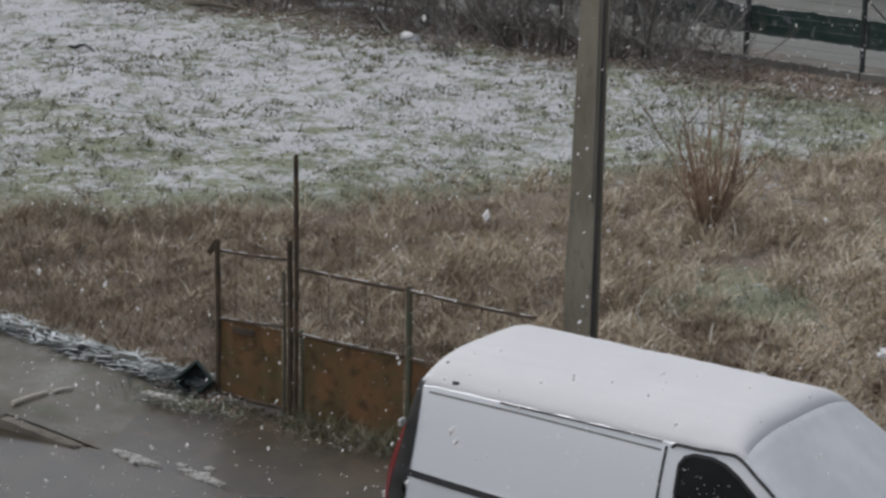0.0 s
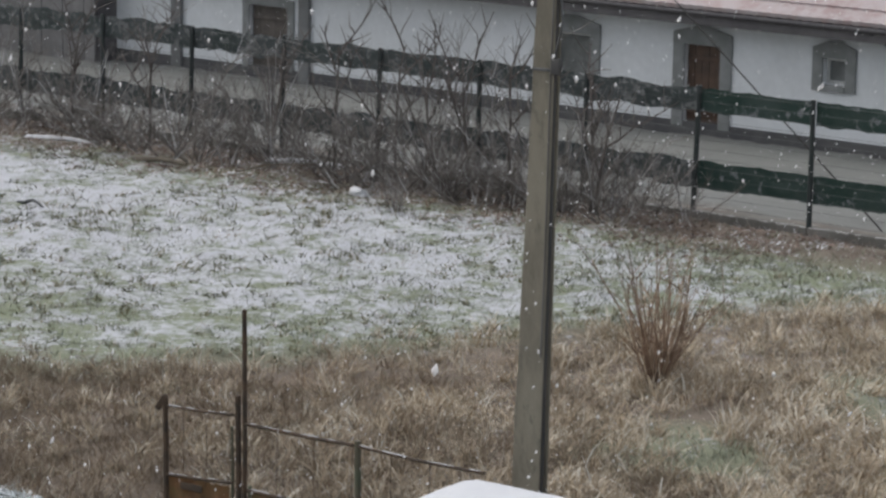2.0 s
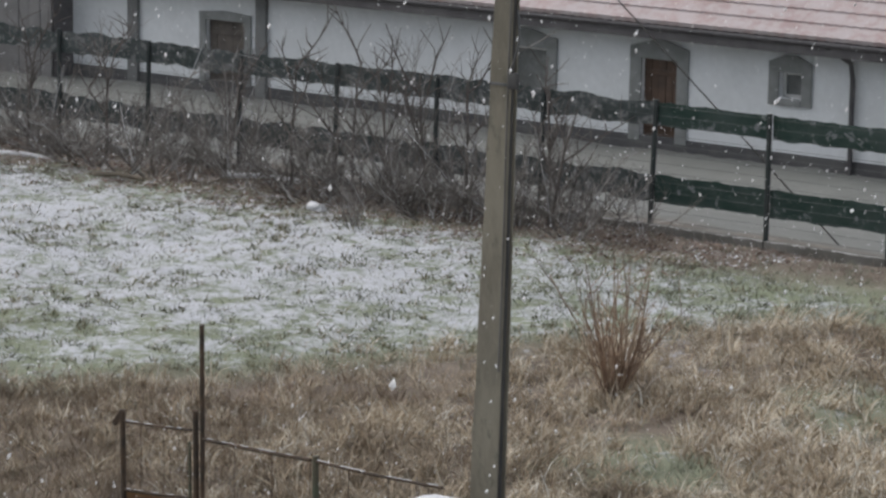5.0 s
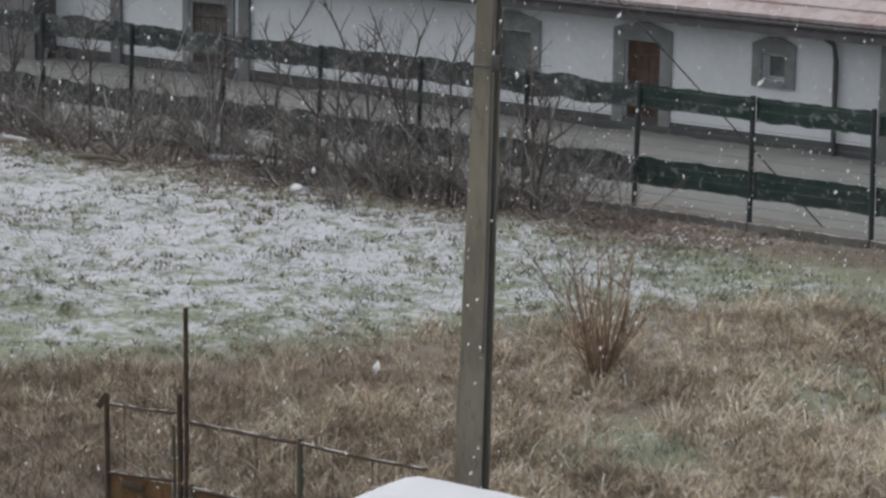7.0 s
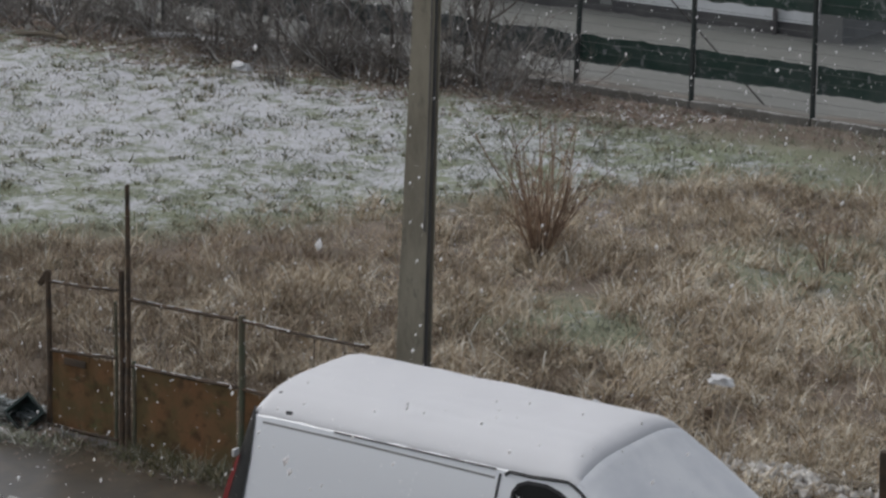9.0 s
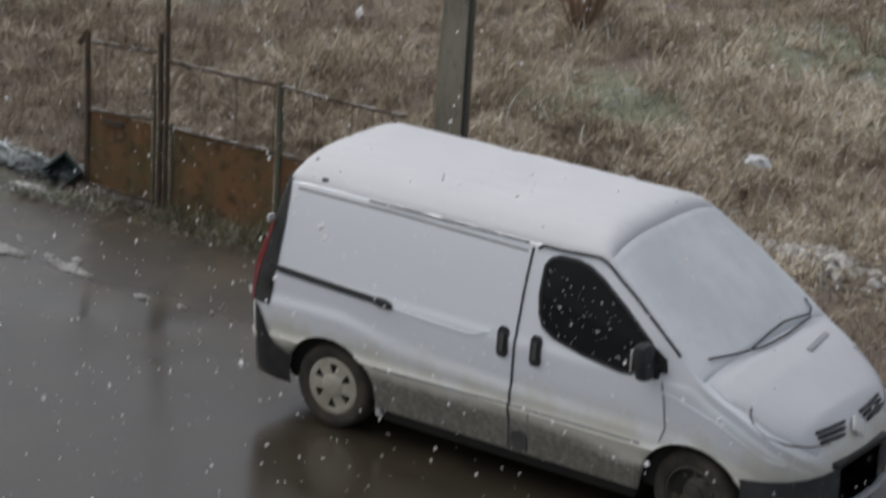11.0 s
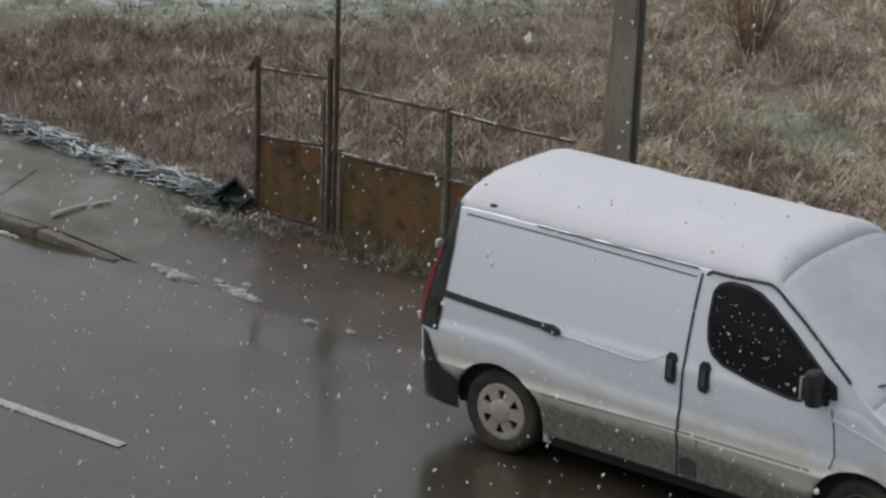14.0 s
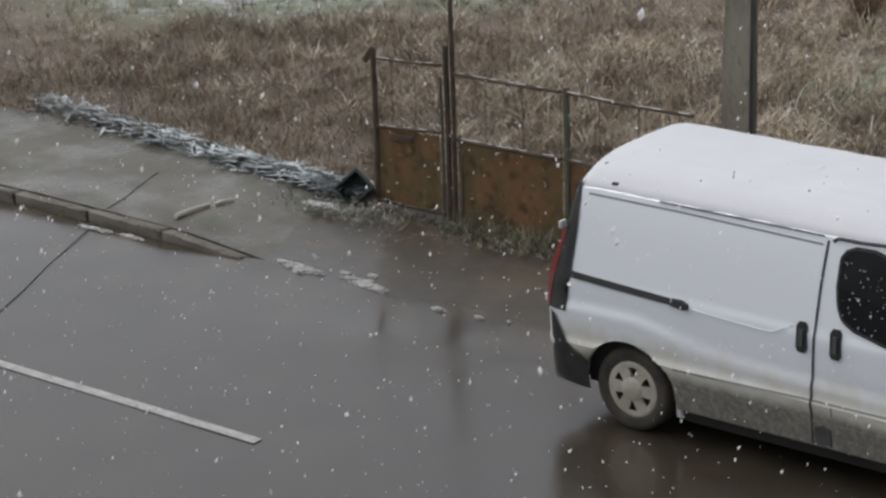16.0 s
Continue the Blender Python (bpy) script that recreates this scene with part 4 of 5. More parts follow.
def post(name, x, z0, z1, r, mat, label="", y=FY):
    bm = bmesh.new()
    tube(bm, [(x, y, z0), (x + 0.012, y, (z0 + z1) / 2), (x, y, z1)], r, 8)
    return part(name, bm, mat, fence, label, 50)


post("corner_post", -5.06, -0.1, 1.56, 0.026, M_RUSTBAR, "bent rusty angle post")
p = part("post_cap", boxm((-0.03, -0.02, -0.11), (0.025, 0.02, 0.07), 0.01, pose(-5.09, FY, 1.5, 10, 38, 12)), M_RUSTBAR, fence, "bent rusty lug")
post("tall_post", -4.13, -0.1, 2.5, 0.022, M_RUSTBAR, "tall thin steel tube post")
post("gate_post", -4.2, -0.1, 1.7, 0.026, M_RUSTBAR, "rusty gate post")
post("gate_post", -4.27, -0.05, 1.4, 0.016, M_POSTGREEN, "thin mossy gate stile")
post("gate_post", -4.06, -0.05, 0.88, 0.02, M_POSTGREEN, "short mossy gate stile")
post("frame_post", -2.85, -0.05, 1.52, 0.03, M_POSTGREEN)
post("frame_post", -0.55, -0.05, 1.0, 0.035, M_RUSTBAR)
post("frame_post", 0.9, -0.05, 1.0, 0.035, M_RUSTBAR)


def rail(x0, z0, x1, z1, r=0.02, sag=0.02, mat=M_RUSTBAR):
    bm = bmesh.new()
    tube(bm, [(x0 + (x1 - x0) * k / 8, FY - 0.01, z0 + (z1 - z0) * k / 8 - sag * math.sin(math.pi * k / 8)) for k in range(9)], r, 6)
    part("rail", bm, mat, fence, "", 50)


RAILS = [(-5.03, 1.465, -4.24, 1.515, 0.014, 0.006), (-4.1, 1.455, -2.9, 1.475, 0.018, 0.006), (-2.88, 1.475, -1.5, 1.48, 0.015, 0.012),
         (-5.03, 0.815, -4.25, 0.88, 0.016, 0.005), (-4.08, 0.84, -2.9, 0.86, 0.019, 0.005), (-2.88, 0.86, -0.55, 0.84, 0.017, 0.015), (-5.05, 0.1, -4.24, 0.1, 0.016, 0.004)]
for r_ in RAILS:
    rail(*r_)
rs = random.Random(19)
for x0, z0, x1, z1, r_, sag in RAILS[:6]:
    bm = bmesh.new()
    k = 0.04
    while k < 0.94:
        ln = rs.uniform(0.04, 0.2)
        e = min(0.97, k + ln)
        tube(bm, [(x0 + (x1 - x0) * q, FY - 0.012, z0 + (z1 - z0) * q - sag * math.sin(math.pi * q) + r_ * 0.85) for q in np.linspace(k, e, 5)], 0.0055 * rs.uniform(0.7, 1.2), 5)
        k = e + rs.uniform(0.03, 0.2)
    tagged(part("rail_snow", bm, M_THIN_SNOW, None, "", 60), "thin broken line of wet snow on a rusty rail", "snow", "snow on the fence rails")


def sheet_panel(x0, x1, z0, z1, seed):
    """A dented steel sheet with a folded rim."""
    random.seed(seed)
    bm = bmesh.new()
    nx_, nz_ = 14, 7
    g = [[bm.verts.new((x0 + (x1 - x0) * i / nx_, FY + 0.012 * fbm(x0 + i * 0.3, j * 0.4, 1.3, seed) + 0.01 * math.sin(i * 1.57), z0 + (z1 - z0) * j / nz_ + (0.015 * random.uniform(-1, 1) if j in (0, nz_) else 0))) for i in range(nx_ + 1)] for j in range(nz_ + 1)]
    for j in range(nz_):
        for i in range(nx_):
            bm.faces.new((g[j][i], g[j][i + 1], g[j + 1][i + 1], g[j + 1][i]))
    bmesh.ops.solidify(bm, geom=bm.faces[:], thickness=0.006)
    return part("sheet_panel", bm, M_RUST, fence, "rust-brown steel sheet", 40)


sheet_panel(-5.02, -4.29, 0.11, 0.82, 3)
sheet_panel(-4.03, -2.9, 0.02, 0.83, 4)
sheet_panel(-2.82, -0.58, 0.0, 0.83, 5)
sheet_panel(-0.52, 0.88, 0.0, 0.8, 6)
part("latch_plate", boxm((-4.86, FY - 0.03, 0.71), (-4.6, FY - 0.012, 0.78), 0.012), M_RUSTBAR, fence, "rusty latch bar")
# sparse vertical wires of the open upper half
for x in np.arange(-4.85, -4.3, 0.27):
    bm = bmesh.new()
    tube(bm, [(x, FY, 0.77), (x + 0.008, FY + 0.01, 1.1), (x, FY, 1.49)], 0.0035, 4)
    part("wire", bm, M_RUSTBAR, fence, "", 60)
for x in np.arange(-3.75, -1.55, 0.42):
    bm = bmesh.new()
    z1 = 1.48
    tube(bm, [(x, FY, 0.84), (x - 0.01, FY + 0.012, 1.1), (x, FY, z1)], 0.0035, 4)
    part("wire", bm, M_RUSTBAR, fence, "", 60)

# ---- far boundary fence with dark green screen strips ----
far_fence = thing("mesh_fence", "wire fence with dark green screening strips on a concrete foot", "fence", (0, 0, 0))
YF = 19.72
FX = [-5.42 + 1.925 * k for k in range(4, -14, -1)]
bm = bmesh.new()
pm = None
for x in FX:
    if pm is None:
        tube(bm, [(0, 0, 0.18), (0, 0, 2.06)], 0.04, 8)
        pm = mesh_of(bm, "fence_post", M_FENCEPOST, 50)
    o = new("fence_post", pm)
    o.parent = far_fence
    o.matrix_basis = pose(x, YF, random.uniform(-0.02, 0.02), random.uniform(-1, 1), random.uniform(-1, 1), 0)


def screen(x0, x1, z0, z1, seed):
    bm = bmesh.new()
    n = 16
    g = [[bm.verts.new((x0 + (x1 - x0) * i / n, YF + 0.035 + 0.02 * fbm(x0 + i * 0.2, j * 0.7, 1.5, seed), z0 + (z1 - z0) * j / 4 + (0.05 if x0 < -11 else 0.014) * fbm(x0 + i * 0.16, j, 1.8, seed + 3) + (0.014 * random.uniform(-1, 1) if j in (0, 4) else 0))) for i in range(n + 1)] for j in range(5)]
    for j in range(4):
        for i in range(n):
            bm.faces.new((g[j][i], g[j][i + 1], g[j + 1][i + 1], g[j + 1][i]))
    bmesh.ops.solidify(bm, geom=bm.faces[:], thickness=0.008)
    old = x0 < -11
    return part("screen_strip", bm, M_STRIP_OLD if old else M_STRIP, far_fence, "faded torn grey-green screening strip" if old else "dark green screening strip", 60)


random.seed(5)
for a, b in zip(FX, FX[1:]):
    screen(b + 0.02, a - 0.02, 1.68, 2.03, b)
    screen(b + 0.02, a - 0.02, 0.56, 0.96, b + 50)
    part("foot_slab", boxm((b + 0.01, YF - 0.08, -0.1), (a - 0.01, YF + 0.08, 0.225), 0.012), M_FOOT, far_fence)
    bm = bmesh.new()
    u0 = b + 0.03
    while u0 < a - 0.1:
        u1 = min(a - 0.02, u0 + random.uniform(0.05, 0.6))
        tube(bm, [(u0 + (u1 - u0) * q, YF - 0.07 + 0.012 * math.sin(9 * u0 + 5 * q), 0.22) for q in (0, 0.3, 0.6, 1)], random.uniform(0.007, 0.018), 5)
        u0 = u1 + random.uniform(0.0, 0.15)
    tagged(part("foot_snow", bm, M_SLUSH, None, "", 60), "broken line of snow on the fence's concrete foot", "snow", "snow along the fence foot")
    bm = bmesh.new()
    for z in np.arange(0.3, 2.05, 0.14):
        tube(bm, [(b, YF, z), (a, YF, z)], 0.003, 4, cap=False)
    tagged(part("wire_mesh", bm, M_WIRE, far_fence, "", 60), kind="stuff")

# ---- long low farmhouse ----
YH = 29.0
house = thing("farmhouse", "long low white farmhouse with grey surrounds and snow-dusted tiles", "house", (0, 0, 0))


def wall_with_holes(x0, x1, z0, z1, y, t, holes):
    """A wall standing along x, cut through at each hole (x0, x1, z0, z1)."""
    bm = bmesh.new()
    xs = sorted({x0, x1, *[h[0] for h in holes], *[h[1] for h in holes]})
    zs = sorted({z0, z1, *[h[2] for h in holes], *[h[3] for h in holes]})
    for a, b in zip(xs, xs[1:]):
        for c, d in zip(zs, zs[1:]):
            mx, mz = (a + b) / 2, (c + d) / 2
            if any(h[0] < mx < h[1] and h[2] < mz < h[3] for h in holes):
                continue
            box(bm, (a, y, c), (b, y + t, d))
    bmesh.ops.remove_doubles(bm, verts=bm.verts, dist=0.001)
    return bm


HOLES = [(-12.12, -11.66, 0.72, 1.2), (-14.95, -14.2, -0.4, 1.18), (-17.85, -17.0, 0.3, 1.15), (-25.2, -24.2, -0.4, 1.0)]
part("wall", wall_with_holes(-28.9, -9.7, -0.25, 1.95, YH, 0.45, HOLES), M_WALL, house, "white lime-rendered wall", 0)
part("plinth", boxm((-31.0, YH - 0.03, -0.6), (-9.7, YH + 0.4, -0.25)), M_PLINTH, house, "dark rendered plinth")
part("gable_wall", boxm((-9.71, YH - 0.25, -0.6), (-9.25, YH + 8, 1.95)), M_GREYWALL, house, "grey rendered pier")


def surround(x0, x1, z0, z1, w, peak, sill=True):
    """A flat painted surround with a pointed head, as four boards round the hole."""
    f = new("window_surround")
    f.parent = house
    f["label"] = "grey painted surround with a pointed head"
    y0, y1 = YH - 0.045, YH - 0.002
    part("jamb", boxm((x0 - w, y0, z0 - w * 0.6), (x0, y1, z1), 0.006), M_SURROUND, f)
    part("jamb", boxm((x1, y0, z0 - w * 0.6), (x1 + w, y1, z1), 0.006), M_SURROUND, f)
    bm = bmesh.new()
    prof = [(x0 - w, z1), (x1 + w, z1), (x1 + w, z1 + w * 0.9), ((x0 + x1) / 2 + 0.12, z1 + w * 0.9 + peak), ((x0 + x1) / 2 - 0.12, z1 + w * 0.9 + peak), (x0 - w, z1 + w * 0.9)]
    a = [bm.verts.new((x, y0 - 0.005, z)) for x, z in prof]
    b = [bm.verts.new((x, y1, z)) for x, z in prof]
    bm.faces.new(a)
    bm.faces.new(b[::-1])
    for i in range(6):
        bm.faces.new((a[i], b[i], b[(i + 1) % 6], a[(i + 1) % 6]))
    bmesh.ops.recalc_face_normals(bm, faces=bm.faces)
    part("head", bm, M_SURROUND, f, "", 0)
    if sill:
        part("sill", boxm((x0, y0 - 0.02, z0 - w * 0.6), (x1, y1, z0), 0.006), M_SURROUND, f)
    return f


def window(x0, x1, z0, z1):
    w = new("window")
    w.parent = house
    pane = part("pane", boxm((x0 + 0.05, YH + 0.17, z0 + 0.05), (x1 - 0.05, YH + 0.18, z1 - 0.05)), M_PANE, w, "dark glass")
    pane.visible_shadow = False
    # grey sheet added behind the glass so the window looks pale
    part("pane_backing", boxm((x0 + 0.06, YH + 0.182, z0 + 0.06), (x1 - 0.06, YH + 0.19, z1 - 0.06)), M_PANE_BACK, w, "grey sheet added behind the glass to lighten the pane")
    for lo, hi in (((x0, z0), (x0 + 0.06, z1)), ((x1 - 0.06, z0), (x1, z1)), ((x0 + 0.06, z0), (x1 - 0.06, z0 + 0.06)), ((x0 + 0.06, z1 - 0.06), (x1 - 0.06, z1))):
        part("frame", boxm((lo[0], YH + 0.14, lo[1]), (hi[0], YH + 0.2, hi[1]), 0.005), M_FRAME, w)


surround(-12.12, -11.66, 0.72, 1.2, 0.2, 0.13)
window(-12.12, -11.66, 0.72, 1.2)
surround(-14.95, -14.2, -0.2, 1.18, 0.24, 0.14, False)
surround(-17.85, -17.0, 0.3, 1.15, 0.22, 0.14)
window(-17.85, -17.0, 0.3, 1.15)
surround(-25.2, -24.2, -0.2, 1.0, 0.16, 0.05, False)


def plank_door(x0, x1, z0, z1, mat, label):
    d = new("door")
    d.parent = house
    d["label"] = label
    n = 5
    for k in range(n):
        a, b = x0 + (x1 - x0) * k / n, x0 + (x1 - x0) * (k + 1) / n
        part("plank", boxm((a + 0.004, YH + 0.1 + 0.006 * (k % 2), z0), (b - 0.004, YH + 0.15, z1), 0.005), mat, d)
    for z in (z0 + 0.3, z1 - 0.3):
        part("batten", boxm((x0 + 0.02, YH + 0.07, z), (x1 - 0.02, YH + 0.1, z + 0.09), 0.005), mat, d)


plank_door(-14.95, -14.2, -0.4, 1.18, M_DOORWOOD, "weathered brown plank door")
plank_door(-25.2, -24.2, -0.4, 1.0, M_OLDDOOR, "dull grey-brown plank door")
for x in (-27.1, -23.75):
    part("pilaster", boxm((x - 0.13, YH - 0.1, -0.6), (x + 0.13, YH - 0.002, 1.75), 0.01), M_GREYWALL, house, "grey rendered pilaster")
part("back_wall", boxm((-31.0, YH + 1.6, -0.6), (-9.7, YH + 1.7, 2.6)), M_PLINTH, house, "dark inner wall")
# eaves
part("eave_board", boxm((-29.2, YH - 0.55, 1.62), (-9.0, YH - 0.5, 1.92), 0.006), M_EAVE, house, "dark eave board")
part("soffit", boxm((-31.4, YH - 0.5, 1.88), (-9.0, YH + 0.1, 1.93)), M_EAVE, house)
for x in np.arange(-31, -9, 0.9):
    part("rafter_end", boxm((x, YH - 0.49, 1.78), (x + 0.1, YH - 0.01, 1.88), 0.005), M_EAVE, house)
bm = bmesh.new()
tube(bm, [(-31.4, YH - 0.6, 1.86), (-9.0, YH - 0.6, 1.84)], 0.055, 8)
part("gutter", bm, M_PIPE, house, "dark metal gutter", 50)
bm = bmesh.new()
tube(bm, [(-10.95, YH - 0.58, 1.82), (-10.85, YH - 0.45, 1.72), (-10.68, YH - 0.12, 1.5), (-10.64, YH - 0.09, 1.2), (-10.62, YH - 0.09, -0.55)], 0.05, 8)
part("downpipe", bm, M_PIPE, house, "dark zinc downpipe", 50)
# roof of stepped, ribbed tile courses
n_c, slope = 22, math.tan(radians(33))
step_y = 0.3
xs = np.arange(-31.5, -8.8, 0.1)
for c in range(n_c):
    bm = bmesh.new()
    y0, y1 = YH - 0.66 + c * step_y, YH - 0.66 + (c + 1) * step_y + 0.05
    z0 = 1.93 + c * step_y * slope
    rows_ = []
    for y, z in ((y0 + 0.03, z0 - 0.03), (y0, z0 + 0.045), (y1, z0 + 0.03 + (y1 - y0) * slope - 0.03)):
        rows_.append([bm.verts.new((x, y, z + 0.016 * abs(math.sin(x * math.pi / 0.2)))) for x in xs])
    for A, B in zip(rows_, rows_[1:]):
        for k in range(len(xs) - 1):
            bm.faces.new((A[k], A[k + 1], B[k + 1], B[k]))
    part("tile_course", bm, M_TILE, house, "", 45)
part("roof_back", boxm((-31.5, YH + 5.9, 0), (-8.8, YH + 6.0, 6.2)), M_TILE, house)
bm = bmesh.new()
tube(bm, [(-14.62, 27.00, 2.72), (-9.95, 23.00, 1.38), (-6.68, 21.0, -0.1)], 0.013, 5)
tagged(part("stay_cable", bm, M_DARK, None, "", 60), "thin dark stay cable sloping down behind the fence", "cable")

barn = thing("barn", "dark weathered timber barn beside the farmhouse", "barn", (0, 0, 0))
for k in range(34):
    x = -39.0 + k * 0.3
    part("board", boxm((x + 0.006, 28.3 + 0.012 * (k % 2), -0.6), (x + 0.294, 28.36, 2.6), 0.008), M_BARN, barn)
part("barn_roof", boxm((-39.4, 27.8, 2.6), (-28.6, 34, 2.75), 0.02), M_TILE, barn, "snow-dusted barn roof")
part("barn_wall", boxm((-39.0, 28.4, -0.6), (-28.8, 33.5, 2.6)), M_EAVE, barn)


# ---- plants ----
def field_edge(x):
    """How far from the road the belt of dry weeds reaches."""
    return min(19.0, max(7.0, 22.4 + 1.5 * x))


def blades(name, base, length, width, heading, tilt, bend, mat, seed, segs=3):
    """Many tapering blades in one mesh: base (n, 3), the rest one value a blade."""
    rng = np.random.default_rng(seed)
    n = len(base)
    d = np.stack([np.cos(heading), np.sin(heading), np.zeros(n)], 1)
    w = rng.uniform(0, np.pi, n)
    side = np.stack([np.cos(w), np.sin(w), np.zeros(n)], 1)
    v = np.zeros((n, segs + 1, 2, 3))
    p = base.copy()
    ang = tilt.copy()
    for k in range(segs + 1):
        half = (width * (1 - k / segs * 0.85) / 2)[:, None] * side
        v[:, k, 0], v[:, k, 1] = p - half, p + half
        step = (length / segs)[:, None]
        p = p + step * (np.sin(ang)[:, None] * d + np.cos(ang)[:, None] * np.array([0, 0, 1.0]))
        ang = ang + bend / segs
    m = (segs + 1) * 2
    idx = np.arange(n)[:, None] * m
    quads = np.concatenate([idx + np.array([2 * k, 2 * k + 1, 2 * k + 3, 2 * k + 2]) for k in range(segs)], 1).reshape(-1)
    me = bpy.data.meshes.new(name)
    me.vertices.add(n * m)
    me.vertices.foreach_set("co", v.reshape(-1))
    me.loops.add(len(quads))
    me.loops.foreach_set("vertex_index", quads)
    me.polygons.add(len(quads) // 4)
    me.polygons.foreach_set("loop_start", np.arange(0, len(quads), 4))
    me.update(calc_edges=True)
    me.validate()
    me.materials.append(mat)
    return new(name, me)


def ground_z(x, y):
    r = 0.07 * fbm(x, y, 0.55) + 0.03 * fbm(x, y, 2.6, 7.0)
    return height(x, y) + r * min(1, max(0, (y - 3.1) / 0.8)) - 0.015


def scatter(n, seed, x0, x1, y0, y1, keep, clump=0.0):
    rng = np.random.default_rng(seed)
    out = []
    while len(out) < n:
        x, y = rng.uniform(x0, x1), rng.uniform(y0, y1)
        if rng.random() > keep(x, y):
            continue
        k = 1 if not clump else rng.integers(8, 22)
        for _ in range(k):
            a, b = x + rng.normal(0, clump), y + rng.normal(0, clump)
            if b > 3.14:
                out.append((a, b, ground_z(a, b)))
    return np.array(out[:n])


def lawn(x, y):
    """Where low green and snowy turf breaks the dry belt."""
    w = 0.9 * fbm(x, y, 0.8, 47.0)
    return max(ease(1.6 - math.hypot((x - a) / p, (y - b) / q) + w - 0.6) for a, b, p, q in LAWNS)


def dry_zone(x, y):
    e = field_edge(x) + 1.6 * fbm(x, y, 0.5, 9.0)
    q = min(1.0, max(0.3, 0.6 + 0.7 * fbm(x, y, 0.7, 4.0)))
    q *= 1 - 0.96 * lawn(x, y)
    d = e - y
    return q * (0.004 + 0.3 * math.exp(d / 0.45)) if d < 0 else q * min(1.0, 0.3 + d / 2.6)


rng = np.random.default_rng(3)
b = scatter(98000, 21, -17, 5.5, 3.2, 18.6, dry_zone, 0.06)
n = len(b)
tall = np.array([0.6 + 0.6 * fbm(x, y, 0.45, 12.0) for x, y, _ in b]).clip(0.25, 1.2)
near = np.interp(b[:, 1], [3.2, 4.5, 8, 14], [0.75, 0.85, 1.0, 0.9]) * np.interp([field_edge(x) - y for x, y, _ in b], [-0.5, 2.5], [0.45, 1.0])
head = np.array([7.0 * fbm(x, y, 1.1, 15.0) for x, y, _ in b]) + rng.normal(0.6, 1.5, n)
tagged(blades("dry_grass", b, rng.uniform(0.15, 0.46, n) * tall * near, rng.uniform(0.007, 0.019, n), head, rng.uniform(0.1, 1.5, n), rng.uniform(-0.6, 2.4, n), M_DRY, 5), "tall bent straw-brown dead grass", "grass", kind="stuff")


def pale_zone(x, y):
    return max(0.0, 0.22 + 1.1 * fbm(x, y, 0.55, 31.0)) * (1 - lawn(x, y)) if y < field_edge(x) - 0.6 and x > -6.2 - 0.5 * fbm(x, y, 0.8, 3.0) else 0.0


b = scatter(26000, 77, -7, 5.5, 4.0, 15.5, pale_zone, 0.11)
n = len(b)
tagged(blades("reed_grass", b, rng.uniform(0.16, 0.46, n), rng.uniform(0.011, 0.025, n), np.array([6.0 * fbm(x, y, 1.6, 52.0) for x, y, _ in b]) + rng.normal(-0.5, 0.8, n), rng.uniform(0.1, 1.2, n), rng.uniform(0.6, 2.6, n), M_PALE, 6, 4), "pale bleached arching grass tufts", "grass", kind="stuff")


# clumps whose blades fan out from one root
rt = np.random.default_rng(61)
fan = []
while len(fan) < 1500:
    x, y = rt.uniform(-12, 5), rt.uniform(4.6, 15.5)
    if rt.random() < dry_zone(x, y) * (0.45 if x < -6 else 1.0):
        fan.append((x, y, rt.uniform(0.6, 1.3)))
root = np.array([(x + rt.normal(0, 0.035), y + rt.normal(0, 0.035), ground_z(x, y)) for x, y, _ in fan for _ in range(24)])
size = np.repeat([q for _, _, q in fan], 24)
n = len(root)
tagged(blades("weed_clumps", root, rt.uniform(0.14, 0.38, n) * size, rt.uniform(0.008, 0.02, n), rt.uniform(0, 6.28, n), rt.uniform(0.15, 1.1, n), rt.uniform(0.4, 2.0, n), M_PALE, 62, 3), "fanned clumps of pale dead grass", "grass", kind="stuff")


def green_zone(x, y):
    e = field_edge(x) + 1.6 * fbm(x, y, 0.5, 9.0)
    q = 0.9 if y > e - 0.9 else max(0.08, 0.95 * lawn(x, y), 0.9 - 0.5 * (e - y))
    if y > 17.3:
        q *= 0.35
    return q * min(1.0, max(0.1, 0.6 + 0.8 * fbm(x, y, 0.8, 41.0)))


b = scatter(84000, 22, -24, 4, 3.4, 19.4, green_zone, 0.1)
n = len(b)
tagged(blades("short_grass", b, rng.uniform(0.035, 0.1, n) * np.interp(b[:, 0], [-12, -6], [0.8, 1.6]), rng.uniform(0.008, 0.018, n), rng.uniform(0, 6.28, n), rng.uniform(0.3, 1.2, n), rng.uniform(0.2, 1.4, n), M_GREEN, 7, 2), "short green grass poking through thin snow", "grass", kind="stuff")
# tussocks standing out of the thin snow
b = scatter(26000, 57, -24, -4.5, 7.5, 17.6, lambda x, y: (0.15 + 0.85 * ease(0.5 + fbm(x, y, 0.35, 91.0))) if y > field_edge(x) - 0.8 else 0.0, 0.05)
n = len(b)
tagged(blades("tussock_grass", b, rng.uniform(0.06, 0.16, n), rng.uniform(0.011, 0.023, n), rng.uniform(0, 6.28, n), rng.uniform(0.3, 1.4, n), rng.uniform(0.3, 1.6, n), M_VERGE, 58, 2), "small dark olive tussocks standing out of thin snow", "grass", kind="stuff")
b = scatter(17000, 23, -23, 4.5, 16.3, 19.55, lambda x, y: min(1, max(0.1, 0.5 + fbm(x, y, 0.8, 2.0))), 0.1)
n = len(b)
